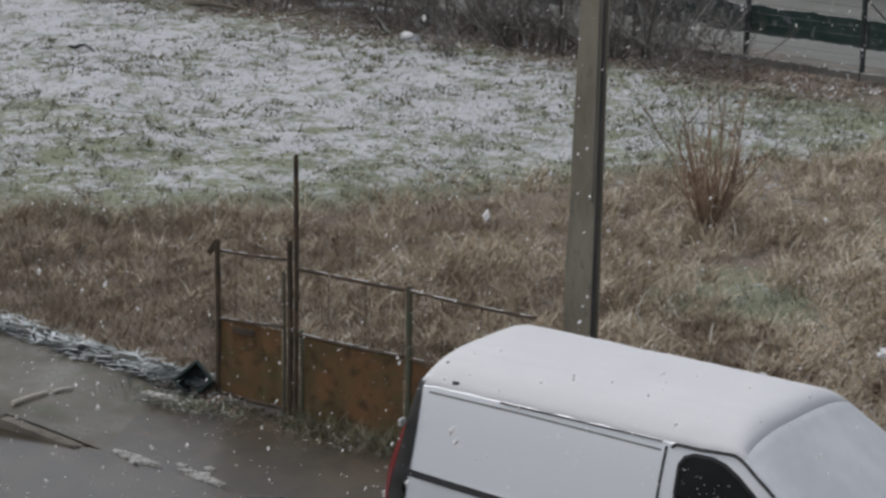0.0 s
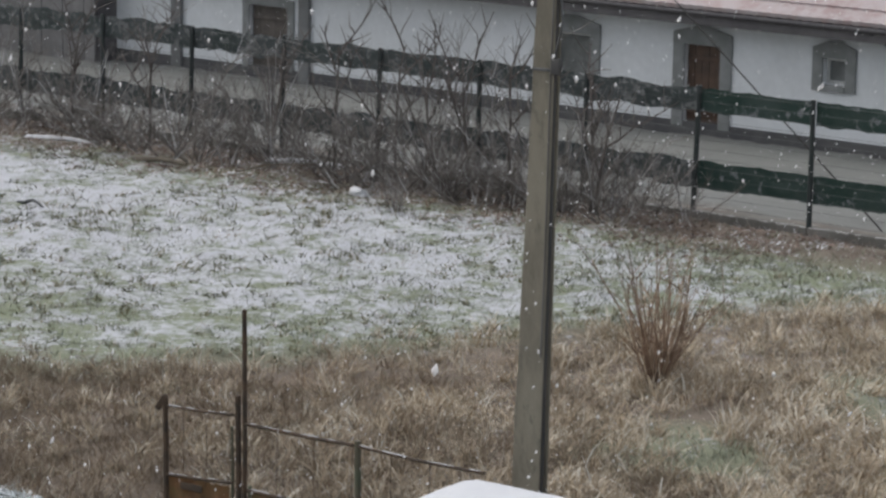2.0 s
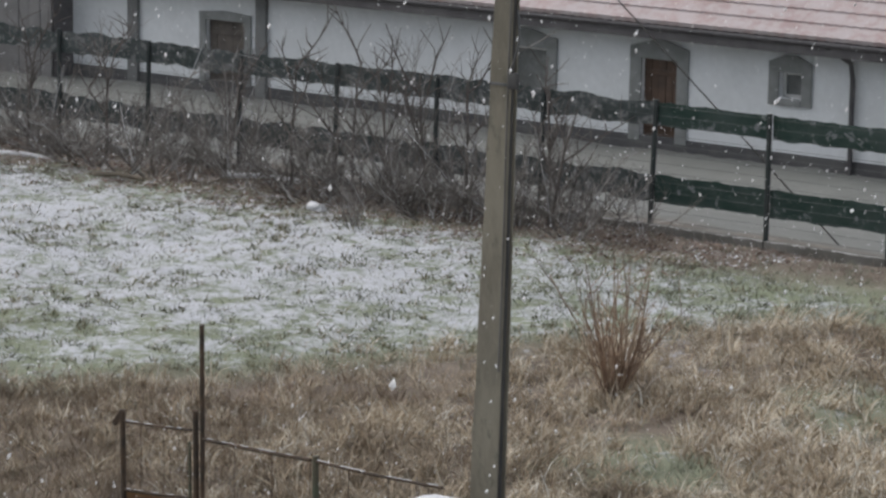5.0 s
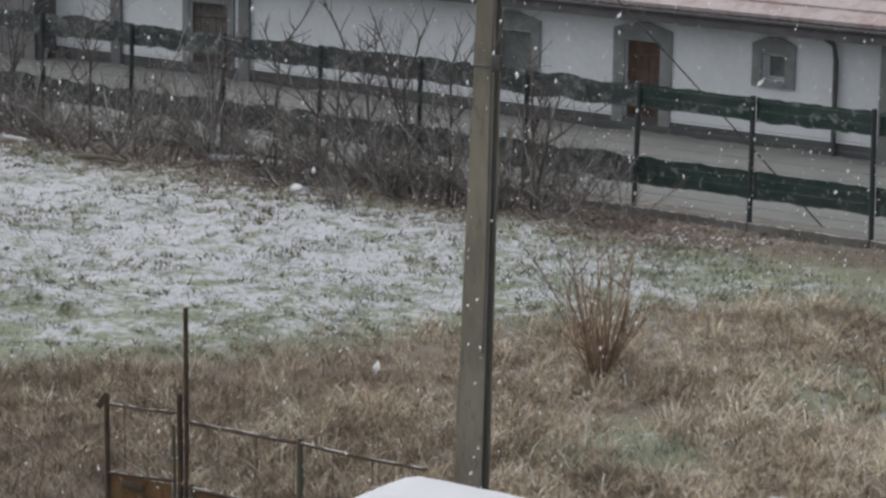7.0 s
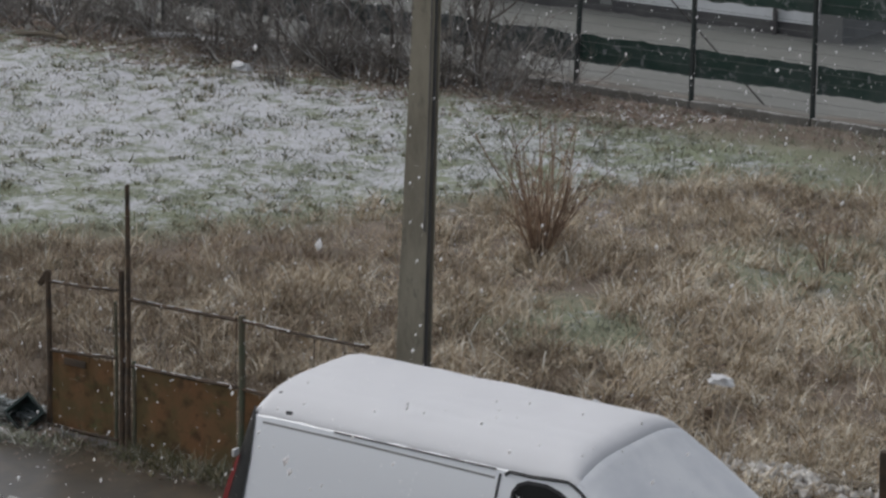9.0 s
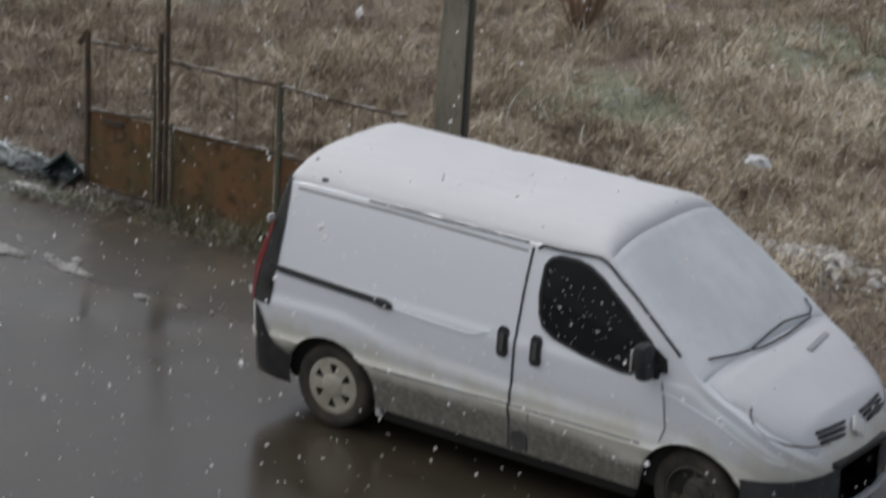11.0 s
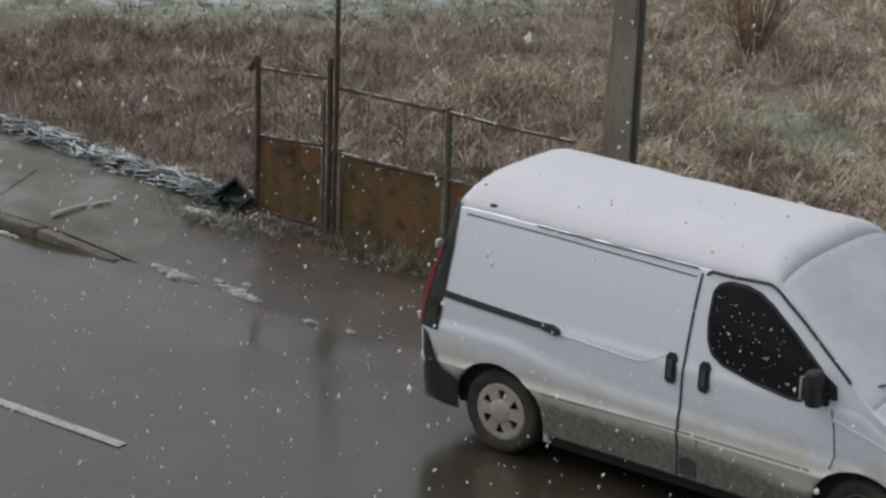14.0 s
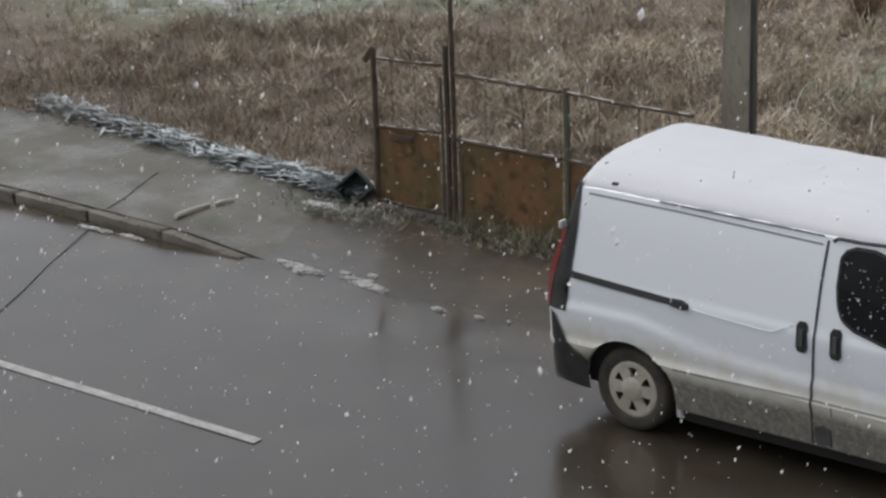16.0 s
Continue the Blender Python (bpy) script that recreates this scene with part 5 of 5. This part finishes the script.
tagged(blades("dead_weeds", b, rng.uniform(0.05, 0.26, n) * np.interp(b[:, 0], [-10, -7], [1.0, 0.7]) * np.interp(b[:, 1], [16.3, 18.0], [0.4, 1.0]), rng.uniform(0.006, 0.014, n), rng.uniform(0, 6.28, n), rng.uniform(0.1, 1.3, n), rng.uniform(0.1, 1.4, n), M_WEED, 8), "tangled grey-brown dead weeds below the thicket", "weeds", kind="stuff")
b = scatter(20000, 33, -23, -6.5, 16.2, 19.6, lambda x, y: min(1, max(0.05, (y - 16.2) * 0.7 + 0.9 * fbm(x, y, 0.9, 71.0))), 0.12)
n = len(b)
b[:, 2] += 0.02
tagged(blades("leaf_litter", b, rng.uniform(0.03, 0.09, n), rng.uniform(0.025, 0.06, n), rng.uniform(0, 6.28, n), rng.uniform(1.0, 1.6, n), rng.uniform(-0.5, 0.5, n), M_LITTER, 34, 2), "reddish-brown fallen leaves flecked with snow under the thicket", "leaves", kind="stuff")
# low brown weeds filling the belt behind the sheet fence
b = scatter(42000, 29, -11, -1.5, 3.2, 8.0, lambda x, y: min(1, max(0.15, 0.7 + 0.8 * fbm(x, y, 0.9, 63.0))) if y < field_edge(x) else 0.05, 0.08)
n = len(b)
tagged(blades("low_weeds", b, rng.uniform(0.08, 0.3, n), rng.uniform(0.006, 0.015, n), rng.uniform(0, 6.28, n), rng.uniform(0.1, 1.3, n), rng.uniform(0.2, 1.8, n), M_NEAR, 28), "low brown dead weeds behind the rusty fence", "weeds", kind="stuff")
# weeds at the foot of the sheet fence
bx = np.where(rng.random(2600) < 0.5, rng.uniform(-4.0, -2.2, 2600), rng.uniform(-5.0, 1.5, 2600))
by = 3.02 - np.abs(rng.normal(0, 0.16, 2600))
b = np.stack([bx, by, np.full(2600, 0.045)], 1)
n = len(b)
tagged(blades("fence_weeds", b, rng.uniform(0.05, 0.22, n) * np.where(bx > -4.0, 1.25, 0.7), rng.uniform(0.006, 0.014, n), rng.uniform(0, 6.28, n), rng.uniform(0.1, 1.2, n), rng.uniform(0.2, 1.5, n), M_VERGE, 9), "low green and straw weeds along the rusty fence", "weeds", kind="stuff")
# dead leaves and straw trodden into the mud before the fence
n = 1500
bx = rng.uniform(-5.6, 0.5, n)
by = 3.03 - np.abs(rng.normal(0, 0.33, n))
b = np.stack([bx, by, np.where((bx < -4.7), 0.06, 0.0) + 0.012 + 0.05 * ((by - 1.0) / 2.0).clip(0, 1)], 1)
tagged(blades("mud_litter", b, rng.uniform(0.02, 0.08, n), rng.uniform(0.01, 0.03, n), rng.uniform(0, 6.28, n), rng.uniform(1.2, 1.6, n), rng.uniform(-0.3, 0.2, n), M_LITTER, 91, 2), "dead leaves and straw bits in the mud before the rusty fence", "leaves", kind="stuff")
bx = rng.normal(-5.15, 0.35, 700)
by = rng.normal(2.62, 0.1, 700)
b = np.stack([bx, by, np.full(700, 0.085)], 1)
tagged(blades("verge_tuft", b, rng.uniform(0.03, 0.1, 700), rng.uniform(0.006, 0.012, 700), rng.uniform(0, 6.28, 700), rng.uniform(0.2, 1.2, 700), rng.uniform(0.2, 1.2, 700), M_GREEN, 10, 2), "snow-flecked grass growing from the footpath edge", "grass", kind="stuff")


def twig(bm, p, d, length, r, rnd, segs=4, wander=0.18, sides=3):
    pts = [p]
    for k in range(segs):
        d = (d + Vector((rnd.gauss(0, wander), rnd.gauss(0, wander), rnd.gauss(0.03, wander)))).normalized()
        pts.append(pts[-1] + d * (length / segs))
    tube(bm, pts, r, sides, r * 0.35, cap=False)
    return pts


def shrub(name, x, y, tall, stems, spread, mat, seed, label, category, group="", subs=6, r=0.011):
    """Many stems from one stool, each forking into finer twigs."""
    rnd = random.Random(seed)
    z = ground_z(x, y)
    t = thing(name, label, category, (x, y, z), group)
    bm, bf = bmesh.new(), bmesh.new()
    for s in range(stems):
        a = rnd.uniform(0, 6.283)
        out = rnd.random() ** 0.7 * spread
        d = Vector((math.cos(a) * out, math.sin(a) * out, 1)).normalized()
        L = tall * rnd.uniform(0.55, 1.05)
        rr = r * rnd.uniform(0.6, 1.2)
        pts = twig(bm, Vector((math.cos(a) * 0.12 * rnd.random(), math.sin(a) * 0.12 * rnd.random(), -0.03)), d, L, rr, rnd, 5, 0.1, 4)
        for q in range(subs):
            k = rnd.randint(1, len(pts) - 2)
            f = rnd.random()
            p = pts[k].lerp(pts[k + 1], f)
            dd = (pts[k + 1] - pts[k]).normalized() + Vector((rnd.gauss(0, 0.6), rnd.gauss(0, 0.6), rnd.uniform(-0.1, 0.5)))
            q2 = twig(bf, p, dd.normalized(), L * rnd.uniform(0.15, 0.4), rr * 0.5, rnd, 3, 0.16)
            if rnd.random() < 0.6:
                d3 = (q2[2] - q2[1]).normalized() + Vector((rnd.gauss(0, 0.7), rnd.gauss(0, 0.7), rnd.gauss(0.2, 0.4)))
                twig(bf, q2[2], d3.normalized(), L * rnd.uniform(0.08, 0.2), rr * 0.38, rnd, 2, 0.15)
    tagged(part("stem_tangle", bm, mat, t, "", 60), kind="stuff")
    tagged(part("twig_tangle", bf, mat, t, "", 60), kind="stuff")
    return t


shrub("willow_shrub", -4.58, 11.0, 1.62, 58, 0.6, M_WILLOW, 8, "upright reddish-brown bare stems of a cut-back shrub", "shrub", subs=2, r=0.014)
rnd = random.Random(17)
THICKET = "bare shrubs of the thicket"
for k in range(66):
    x = -23 + k * 0.215 + rnd.uniform(-0.2, 0.2)
    y = rnd.uniform(17.6, 19.3)
    shrub("bare_shrub", x, y, rnd.uniform(0.7, 1.8) * (1.0 if x < -10 else 0.7), 6, rnd.uniform(1.0, 2.4), M_TWIG, 100 + k, "leafless tangled grey-brown shrub in front of the fence", "shrub", THICKET, 15, 0.012)
for k, (x, y, h) in enumerate(((-11.6, 18.6, 2.7), (-12.7, 18.3, 2.7), (-13.6, 18.9, 2.8), (-16.5, 18.8, 2.1), (-18.3, 18.7, 2.0), (-20.1, 18.4, 2.2), (-21.6, 18.6, 2.2), (-10.6, 18.2, 1.9))):
    shrub("tall_shrub", x, y, h, 6, 0.8, M_TWIG, 300 + k, "taller leafless shrub whose twigs reach the fence top", "shrub", THICKET, 10, 0.015)


def sapling(x, y, tall, lean_x, limbs, seed):
    """A thin trunk that forks into a few clear limbs, each with short twigs."""
    rnd3 = random.Random(seed)
    t = thing("sapling", "slender bare sapling with forked dark limbs rising above the fence", "tree", (x, y, ground_z(x, y)), "bare saplings of the thicket")
    bm = bmesh.new()
    pts = twig(bm, Vector((0, 0, -0.03)), Vector((lean_x, 0, 1)).normalized(), tall * 0.75, 0.03, rnd3, 6, 0.07, 6)
    part("trunk", bm, M_SAPLING, t, "", 60)
    for k in range(limbs):
        p = pts[2 + k * 4 // limbs].lerp(pts[3 + k * 4 // limbs], rnd3.random())
        side = (1 if k % 2 else -1) * rnd3.uniform(0.35, 0.9)
        bm = bmesh.new()
        q = twig(bm, p, Vector((side + lean_x, rnd3.uniform(-0.4, 0.4), 1)).normalized(), tall * rnd3.uniform(0.3, 0.5), 0.018, rnd3, 5, 0.13, 5)
        for m in range(7):
            o = q[1 + m % 4]
            twig(bm, o, Vector((rnd3.gauss(0, 0.7), rnd3.gauss(0, 0.4), 0.8)).normalized(), tall * rnd3.uniform(0.08, 0.2), 0.011, rnd3, 3, 0.16, 4)
        part("limb", bm, M_SAPLING, t, "", 60)


for k, (x, y, h, l, m) in enumerate(((-14.9, 18.4, 2.75, 0.04, 4), (-13.75, 18.5, 2.95, -0.05, 5), (-13.1, 18.3, 2.6, 0.1, 4), (-12.35, 18.4, 2.85, -0.12, 5), (-11.85, 18.7, 2.6, 0.08, 4), (-10.2, 18.4, 2.75, 0.02, 3),
                                     (-10.05, 18.3, 2.6, 0.22, 3), (-16.4, 18.6, 2.4, 0.1, 4), (-18.9, 18.7, 2.5, -0.1, 4), (-20.6, 18.7, 2.6, 0.1, 4))):
    sapling(x, y, h, l, m, 700 + k)
for k in range(18):
    x, y = -14.4 + k * 0.28 + rnd.uniform(-0.15, 0.15), rnd.uniform(17.5, 19.1)
    shrub("bare_shrub", x, y, rnd.uniform(0.7, 1.6), 5, rnd.uniform(1.0, 2.2), M_TWIG, 800 + k, "leafless tangled grey-brown shrub in front of the fence", "shrub", THICKET, 14, 0.013)
shrub("small_shrub", -12.35, 16.6, 0.75, 22, 0.6, M_TWIG, 500, "small leafless shrub at the edge of the snow", "shrub", "", 5, 0.007)
shrub("small_shrub", -1.6, 12.3, 0.6, 16, 0.7, M_WILLOW, 501, "small brown dead bush among dry grass", "shrub", "", 5, 0.008)
shrub("small_shrub", 0.4, 9.6, 0.6, 16, 0.7, M_WILLOW, 502, "small brown dead bush among dry grass", "shrub", "", 5, 0.008)
# fallen branches under the thicket
for k in range(18):
    x, y = rnd.uniform(-21, -9), rnd.uniform(17.3, 19.2)
    a = rnd.uniform(-0.6, 0.6)
    bm = bmesh.new()
    twig(bm, Vector((0, 0, 0)), Vector((math.cos(a), math.sin(a), 0.12)), rnd.uniform(0.5, 1.5), rnd.uniform(0.009, 0.02), rnd, 5, 0.16, 5)
    o = tagged(part("fallen_branch", bm, M_WOOD, None, "", 60), "fallen grey branch lying under the thicket", "branch", "fallen branches")
    o.location = (x, y, ground_z(x, y) + 0.03)

# ---- heap of snow-dusted stalks along the footpath ----
bm = bmesh.new()
N, Mm = 60, 8
g = []
for i in range(N + 1):
    x = -10.2 + 4.95 * i / N
    yc = 3.1 + 0.5 * ((-5.2 - x) / 5) ** 1.5
    row = []
    for j in range(Mm + 1):
        s = j / Mm * 2 - 1
        hgt_ = (1 - s * s) * (0.09 + 0.06 * fbm(x, s, 2.2, 6.0)) * min(1, i / 4, (N - i) / 2 + 0.4)
        row.append(bm.verts.new((x, yc + s * (0.24 + 0.07 * fbm(x, 0, 1.3, 3.0)), 0.06 + hgt_ + 0.03 * fbm(x, s, 7, 1.0))))
    g.append(row)
for A, B in zip(g, g[1:]):
    for k in range(Mm):
        bm.faces.new((A[k], B[k], B[k + 1], A[k + 1]))
bmesh.ops.solidify(bm, geom=bm.faces[:], thickness=0.02)
tagged(part("plastic_sheeting", bm, M_BAG, None, "", 50), "crumpled black plastic sheeting heaped along the footpath", "sheeting")
rng = np.random.default_rng(31)
n = 1250
bx = -5.25 - 4.85 * rng.random(n) ** 1.35
yc = 3.1 + 0.5 * ((-5.2 - bx) / 5) ** 1.5
off = rng.normal(0, 0.13, n).clip(-0.28, 0.28)
bz = 0.085 + 0.09 * (1 - (off / 0.28) ** 2) + rng.uniform(-0.03, 0.03, n)
b = np.stack([bx, yc + off, bz], 1)
hd = rng.normal(0.0, 0.6, n) + np.where(rng.random(n) < 0.5, 0, np.pi)
tagged(blades("snowy_stalks", b, rng.uniform(0.08, 0.3, n), rng.uniform(0.015, 0.055, n), hd, rng.uniform(1.42, 1.68, n), rng.uniform(-0.2, 0.3, n), M_STALK, 11), "snow-dusted cut stalks lying on black sheeting", "stalks", kind="stuff")

crate = thing("crate", "broken dark green plastic crate lying beside the fence", "crate", (-5.27, 2.98, 0.08))
for nm, lo, hi in (("side_panel", (-0.2, -0.16, 0.0), (0.2, -0.13, 0.26)), ("side_panel", (-0.2, 0.13, 0.0), (0.2, 0.16, 0.26)), ("end_panel", (-0.2, -0.13, 0.0), (-0.17, 0.13, 0.26)), ("end_panel", (0.17, -0.13, 0.0), (0.2, 0.13, 0.26)), ("base", (-0.17, -0.13, 0.0), (0.17, 0.13, 0.02))):
    o = part(nm, boxm(lo, hi, 0.006), M_CRATE, crate)
crate.matrix_basis = pose(-5.3, 3.06, 0.14, 66, 0, 30) @ pose(0, 0, 0, 0, 0, 42) @ Matrix.Diagonal((0.72, 0.8, 0.85, 1))

# ---- loose litter ----
def flake_patch(x, y, rx_, ry_, z, seed, mat, name, label):
    """A thin ragged patch of slush, domed and broken at the rim."""
    rnd2 = random.Random(seed)
    bm = bmesh.new()
    c = bm.verts.new((0, 0, 0.012))
    rings = []
    for q, hq in ((0.45, 0.013), (0.8, 0.009), (1.0, -0.004)):
        ring = []
        for k in range(34):
            a = 2 * math.pi * k / 34
            wob = 1 + 0.7 * noise.noise(Vector((math.cos(a) * 3 + seed, math.sin(a) * 3, q))) + rnd2.uniform(-0.2, 0.2)
            ring.append(bm.verts.new((rx_ * q * wob * math.cos(a), ry_ * q * wob * math.sin(a), hq + rnd2.uniform(-0.006, 0.01) * (q < 1))))
        rings.append(ring)
    for k in range(34):
        bm.faces.new((c, rings[0][k], rings[0][(k + 1) % 34]))
        for A, B in zip(rings, rings[1:]):
            bm.faces.new((A[k], B[k], B[(k + 1) % 34], A[(k + 1) % 34]))
    bmesh.ops.recalc_face_normals(bm, faces=bm.faces)
    o = tagged(part(name, bm, mat, None, "", 50), label, "slush")
    o.location = (x, y, z)
    return o


rnd = random.Random(4)
SLUSH = [(-2.87, 1.26, 0.07, 0.025), (-2.45, 1.3, 0.05, 0.02), (-6.85, 1.14, 0.2, 0.03), (-6.4, 1.16, 0.16, 0.025), (-5.0, 2.6, 0.2, 0.06), (-4.62, 2.78, 0.18, 0.045), (-4.13, 2.9, 0.08, 0.05), (-3.7, 2.92, 0.12, 0.04), (-5.35, 2.62, 0.2, 0.05)]
for k in range(30):
    u, w = ((-4.5, 1.37), (-3.85, 1.42))[k % 5 // 3]
    SLUSH.append((u + rnd.gauss(0, 0.13), w + rnd.gauss(0, 0.045), rnd.uniform(0.05, 0.13), rnd.uniform(0.016, 0.036)))
for k, (x, y, a, b_) in enumerate(SLUSH):
    o = flake_patch(x, y, a, b_, (0.11 if (x < -5.2 and y > 1.3) else 0.03 if y > 2.2 else 0.005 + max(0, 0.0375 * (y - 1.35))), 60 + k, M_SLUSH, "slush_patch", "small ragged patch of grey slush at the road edge")
    o["group"] = "slush at the road edge"
for k, (p, q, r) in enumerate((((-6.22, 1.56, 0.125), (-6.2, 2.0, 0.13), 0.026), ((-6.17, 2.04, 0.125), (-6.11, 2.24, 0.128), 0.018))):
    bm = bmesh.new()
    p, q = Vector(p), Vector(q)
    tube(bm, [p, p.lerp(q, 0.4) + Vector((0, 0.02, 0.008)), q], r, 6, r * 0.6)
    tagged(part("stick", bm, M_STICK, None, "", 50), "pale broken stick lying on the wet footpath", "stick", "broken sticks")


def crumple(name, at, size, mat, seed, label, category):
    bm = bmesh.new()
    bmesh.ops.create_icosphere(bm, subdivisions=3, radius=1)
    for v in bm.verts:
        f = 1 + 0.45 * noise.noise(v.co * 1.7 + Vector((seed, 0, 0))) + 0.2 * noise.noise(v.co * 5 + Vector((0, seed, 0)))
        v.co = Vector((v.co.x * size[0] * f, v.co.y * size[1] * f, max(-0.2, v.co.z) * size[2] * f))
    o = tagged(part(name, bm, mat, None, "", 30), label, category)
    o.location = at
    return o


crumple("plastic_bag", (-0.25, 7.19, ground_z(-0.25, 7.19) + 0.24), (0.13, 0.08, 0.07), M_WHITEBAG, 2, "crumpled white plastic bag caught in dead grass", "bag")
crumple("plastic_bag", (-0.9, 5.95, ground_z(-0.9, 5.95) + 0.2), (0.08, 0.06, 0.06), M_WHITEBAG, 5, "small torn white plastic bag in dead grass", "bag")
scrap = thing("plastic_scrap", "bent dark plastic scrap lying on the snow", "scrap", (-16.7, 13.65, ground_z(-16.7, 13.65)))
bm = bmesh.new()
tube(bm, [(-0.2, 0, 0.01), (-0.13, 0.02, 0.06), (-0.03, 0.03, 0.085), (0.1, 0.0, 0.06), (0.22, -0.02, 0.01)], 0.032, 6, 0.014)
part("strip", bm, M_BAG, scrap, "", 50)
part("stub", boxm((-0.3, -0.04, 0.0), (-0.17, 0.04, 0.055), 0.015), M_BAG, scrap)

crumple("plastic_bag", (-13.49, 17.18, ground_z(-13.49, 17.18) + 0.05), (0.17, 0.1, 0.1), M_WHITEBAG, 9, "white lump of plastic lying under the thicket", "bag")
for k, (x0, y0, x1, y1) in enumerate(((-20.6, 17.6, -19.2, 17.8), (-17.95, 17.25, -17.0, 17.4), (-16.3, 18.5, -15.0, 18.8))):
    bm = bmesh.new()
    z0 = ground_z((x0 + x1) / 2, (y0 + y1) / 2) + 0.05
    tube(bm, [(x0, y0, z0), ((x0 + x1) / 2, (y0 + y1) / 2 + 0.03, z0 + 0.05), (x1, y1, z0 + 0.02)], 0.045, 7, 0.03)
    tagged(part("snowy_log", bm, (M_SNOW, M_WOOD, M_SNOW)[k], None, "", 50), ("snow-covered log at the edge of the thicket", "dark bare log lying under the thicket", "snow-covered log at the edge of the thicket")[k], "log")

# ---- rubble, planks and stump beyond the van ----
rnd = random.Random(9)
stone_meshes = []
for k in range(5):
    bm = bmesh.new()
    bmesh.ops.create_icosphere(bm, subdivisions=2, radius=0.07)
    for v in bm.verts:
        v.co *= 1 + 0.5 * noise.noise(v.co * 14 + Vector((k * 5.0, 0, 0)))
        v.co.z *= 0.75
    stone_meshes.append(mesh_of(bm, "stone", M_STONE, 28))
heap = thing("rubble_heap", "low heap of pale broken stones and plaster dusted with snow", "rubble", (1.15, 5.65, 0.1))
for k in range(190):
    o = new("stone", stone_meshes[k % 5])
    o.parent = heap
    a, q = rnd.gauss(0, 0.5), rnd.gauss(0, 0.15)
    s = rnd.uniform(0.28, 0.85)
    o.matrix_basis = pose(a, q, max(0.0, 0.14 - 0.2 * abs(a) - 0.4 * abs(q)) * rnd.random() + 0.05, rnd.uniform(0, 360), rnd.uniform(0, 360), rnd.uniform(0, 360)) @ Matrix.Diagonal((s, s, s, 1))
for k, (x0, y0, x1, y1, z, r) in enumerate(((0.95, 5.25, 3.6, 5.0, 0.14, 0.05), (1.3, 5.05, 4.0, 4.75, 0.12, 0.04), (1.6, 5.7, 3.4, 5.95, 0.2, 0.05))):
    bm = bmesh.new()
    twig(bm, Vector((x0, y0, z)), Vector((x1 - x0, y1 - y0, 0)).normalized(), math.hypot(x1 - x0, y1 - y0), r, random.Random(k), 6, 0.025, 7)
    tagged(part("log", bm, M_WOOD, None, "", 50), "grey weathered pole lying at the field edge", "log", "poles lying at the field edge")
for x, y, hh in ((2.27, 5.4, 0.58), (-0.04, 6.56, 0.22)):
    bm = boxm((-0.035, -0.035, -0.1), (0.035, 0.035, hh), 0.008)
    o = tagged(part("stake", bm, M_RUSTBAR), "short dark stake standing at the field edge", "stake", "stakes at the field edge")
    o.matrix_world = pose(x, y, 0.12, 2, -2, 20)
# clods and small stones on the muddy verge
for k in range(16):
    o = new("clod", stone_meshes[k % 5])
    tagged(o, "small wet stone on the muddy road edge", "stone", "small stones on the road edge")
    s = rnd.uniform(0.1, 0.25)
    y = rnd.uniform(1.0, 3.0)
    o.matrix_world = pose(rnd.uniform(-4.2, -0.9), y, 0.02 + 0.02 * max(0, y - 1.35), rnd.uniform(0, 360), 0, rnd.uniform(0, 360)) @ Matrix.Diagonal((s, s, s, 1))

# ---- falling snow ----
rng = np.random.default_rng(12)
n = 21000
c = np.stack([rng.uniform(-18, 12, n), rng.uniform(-15.5, 18, n), rng.uniform(0.3, 9.2, n)], 1)
c = np.concatenate([c, np.stack([rng.uniform(-7, 11, 4600), rng.uniform(-12, 0.5, 4600), rng.uniform(0.1, 7.0, 4600)], 1)])
c = c[np.linalg.norm(c - np.array(EYE), axis=1) > 4.5]
c = c[~((c[:, 0] > -1.2) & (c[:, 0] < 4.3) & (c[:, 1] > -0.3) & (c[:, 1] < 2.1) & (c[:, 2] < 2.2))]
n = len(c)
r = (0.0028 + 0.0075 * rng.random(n) ** 3.2)[:, None, None]
octa = np.array([(1, 0, 0), (-1, 0, 0), (0, 1, 0), (0, -1, 0), (0, 0, 1), (0, 0, -1)], float)[None] * np.array([1, 1, 1.6])
octa = octa * rng.uniform(0.6, 1.25, (n, 6, 1))
slant = rng.normal(0.25, 0.2, (n, 1))
octa[:, :, 0] += octa[:, :, 2] * slant
v = (c[:, None, :] + octa * r).reshape(-1, 3)
tri = np.array([(0, 2, 4), (2, 1, 4), (1, 3, 4), (3, 0, 4), (2, 0, 5), (1, 2, 5), (3, 1, 5), (0, 3, 5)])
f = (np.arange(n)[:, None, None] * 6 + tri[None]).reshape(-1, 3)
me = bpy.data.meshes.new("falling_snow")
me.vertices.add(len(v))
me.vertices.foreach_set("co", v.reshape(-1))
me.loops.add(f.size)
me.loops.foreach_set("vertex_index", f.reshape(-1))
me.polygons.add(len(f))
me.polygons.foreach_set("loop_start", np.arange(0, f.size, 3))
me.update(calc_edges=True)
me.materials.append(M_FLAKE)
tagged(new("falling_snow", me), "large wet snowflakes falling through the air", "snow", kind="stuff")
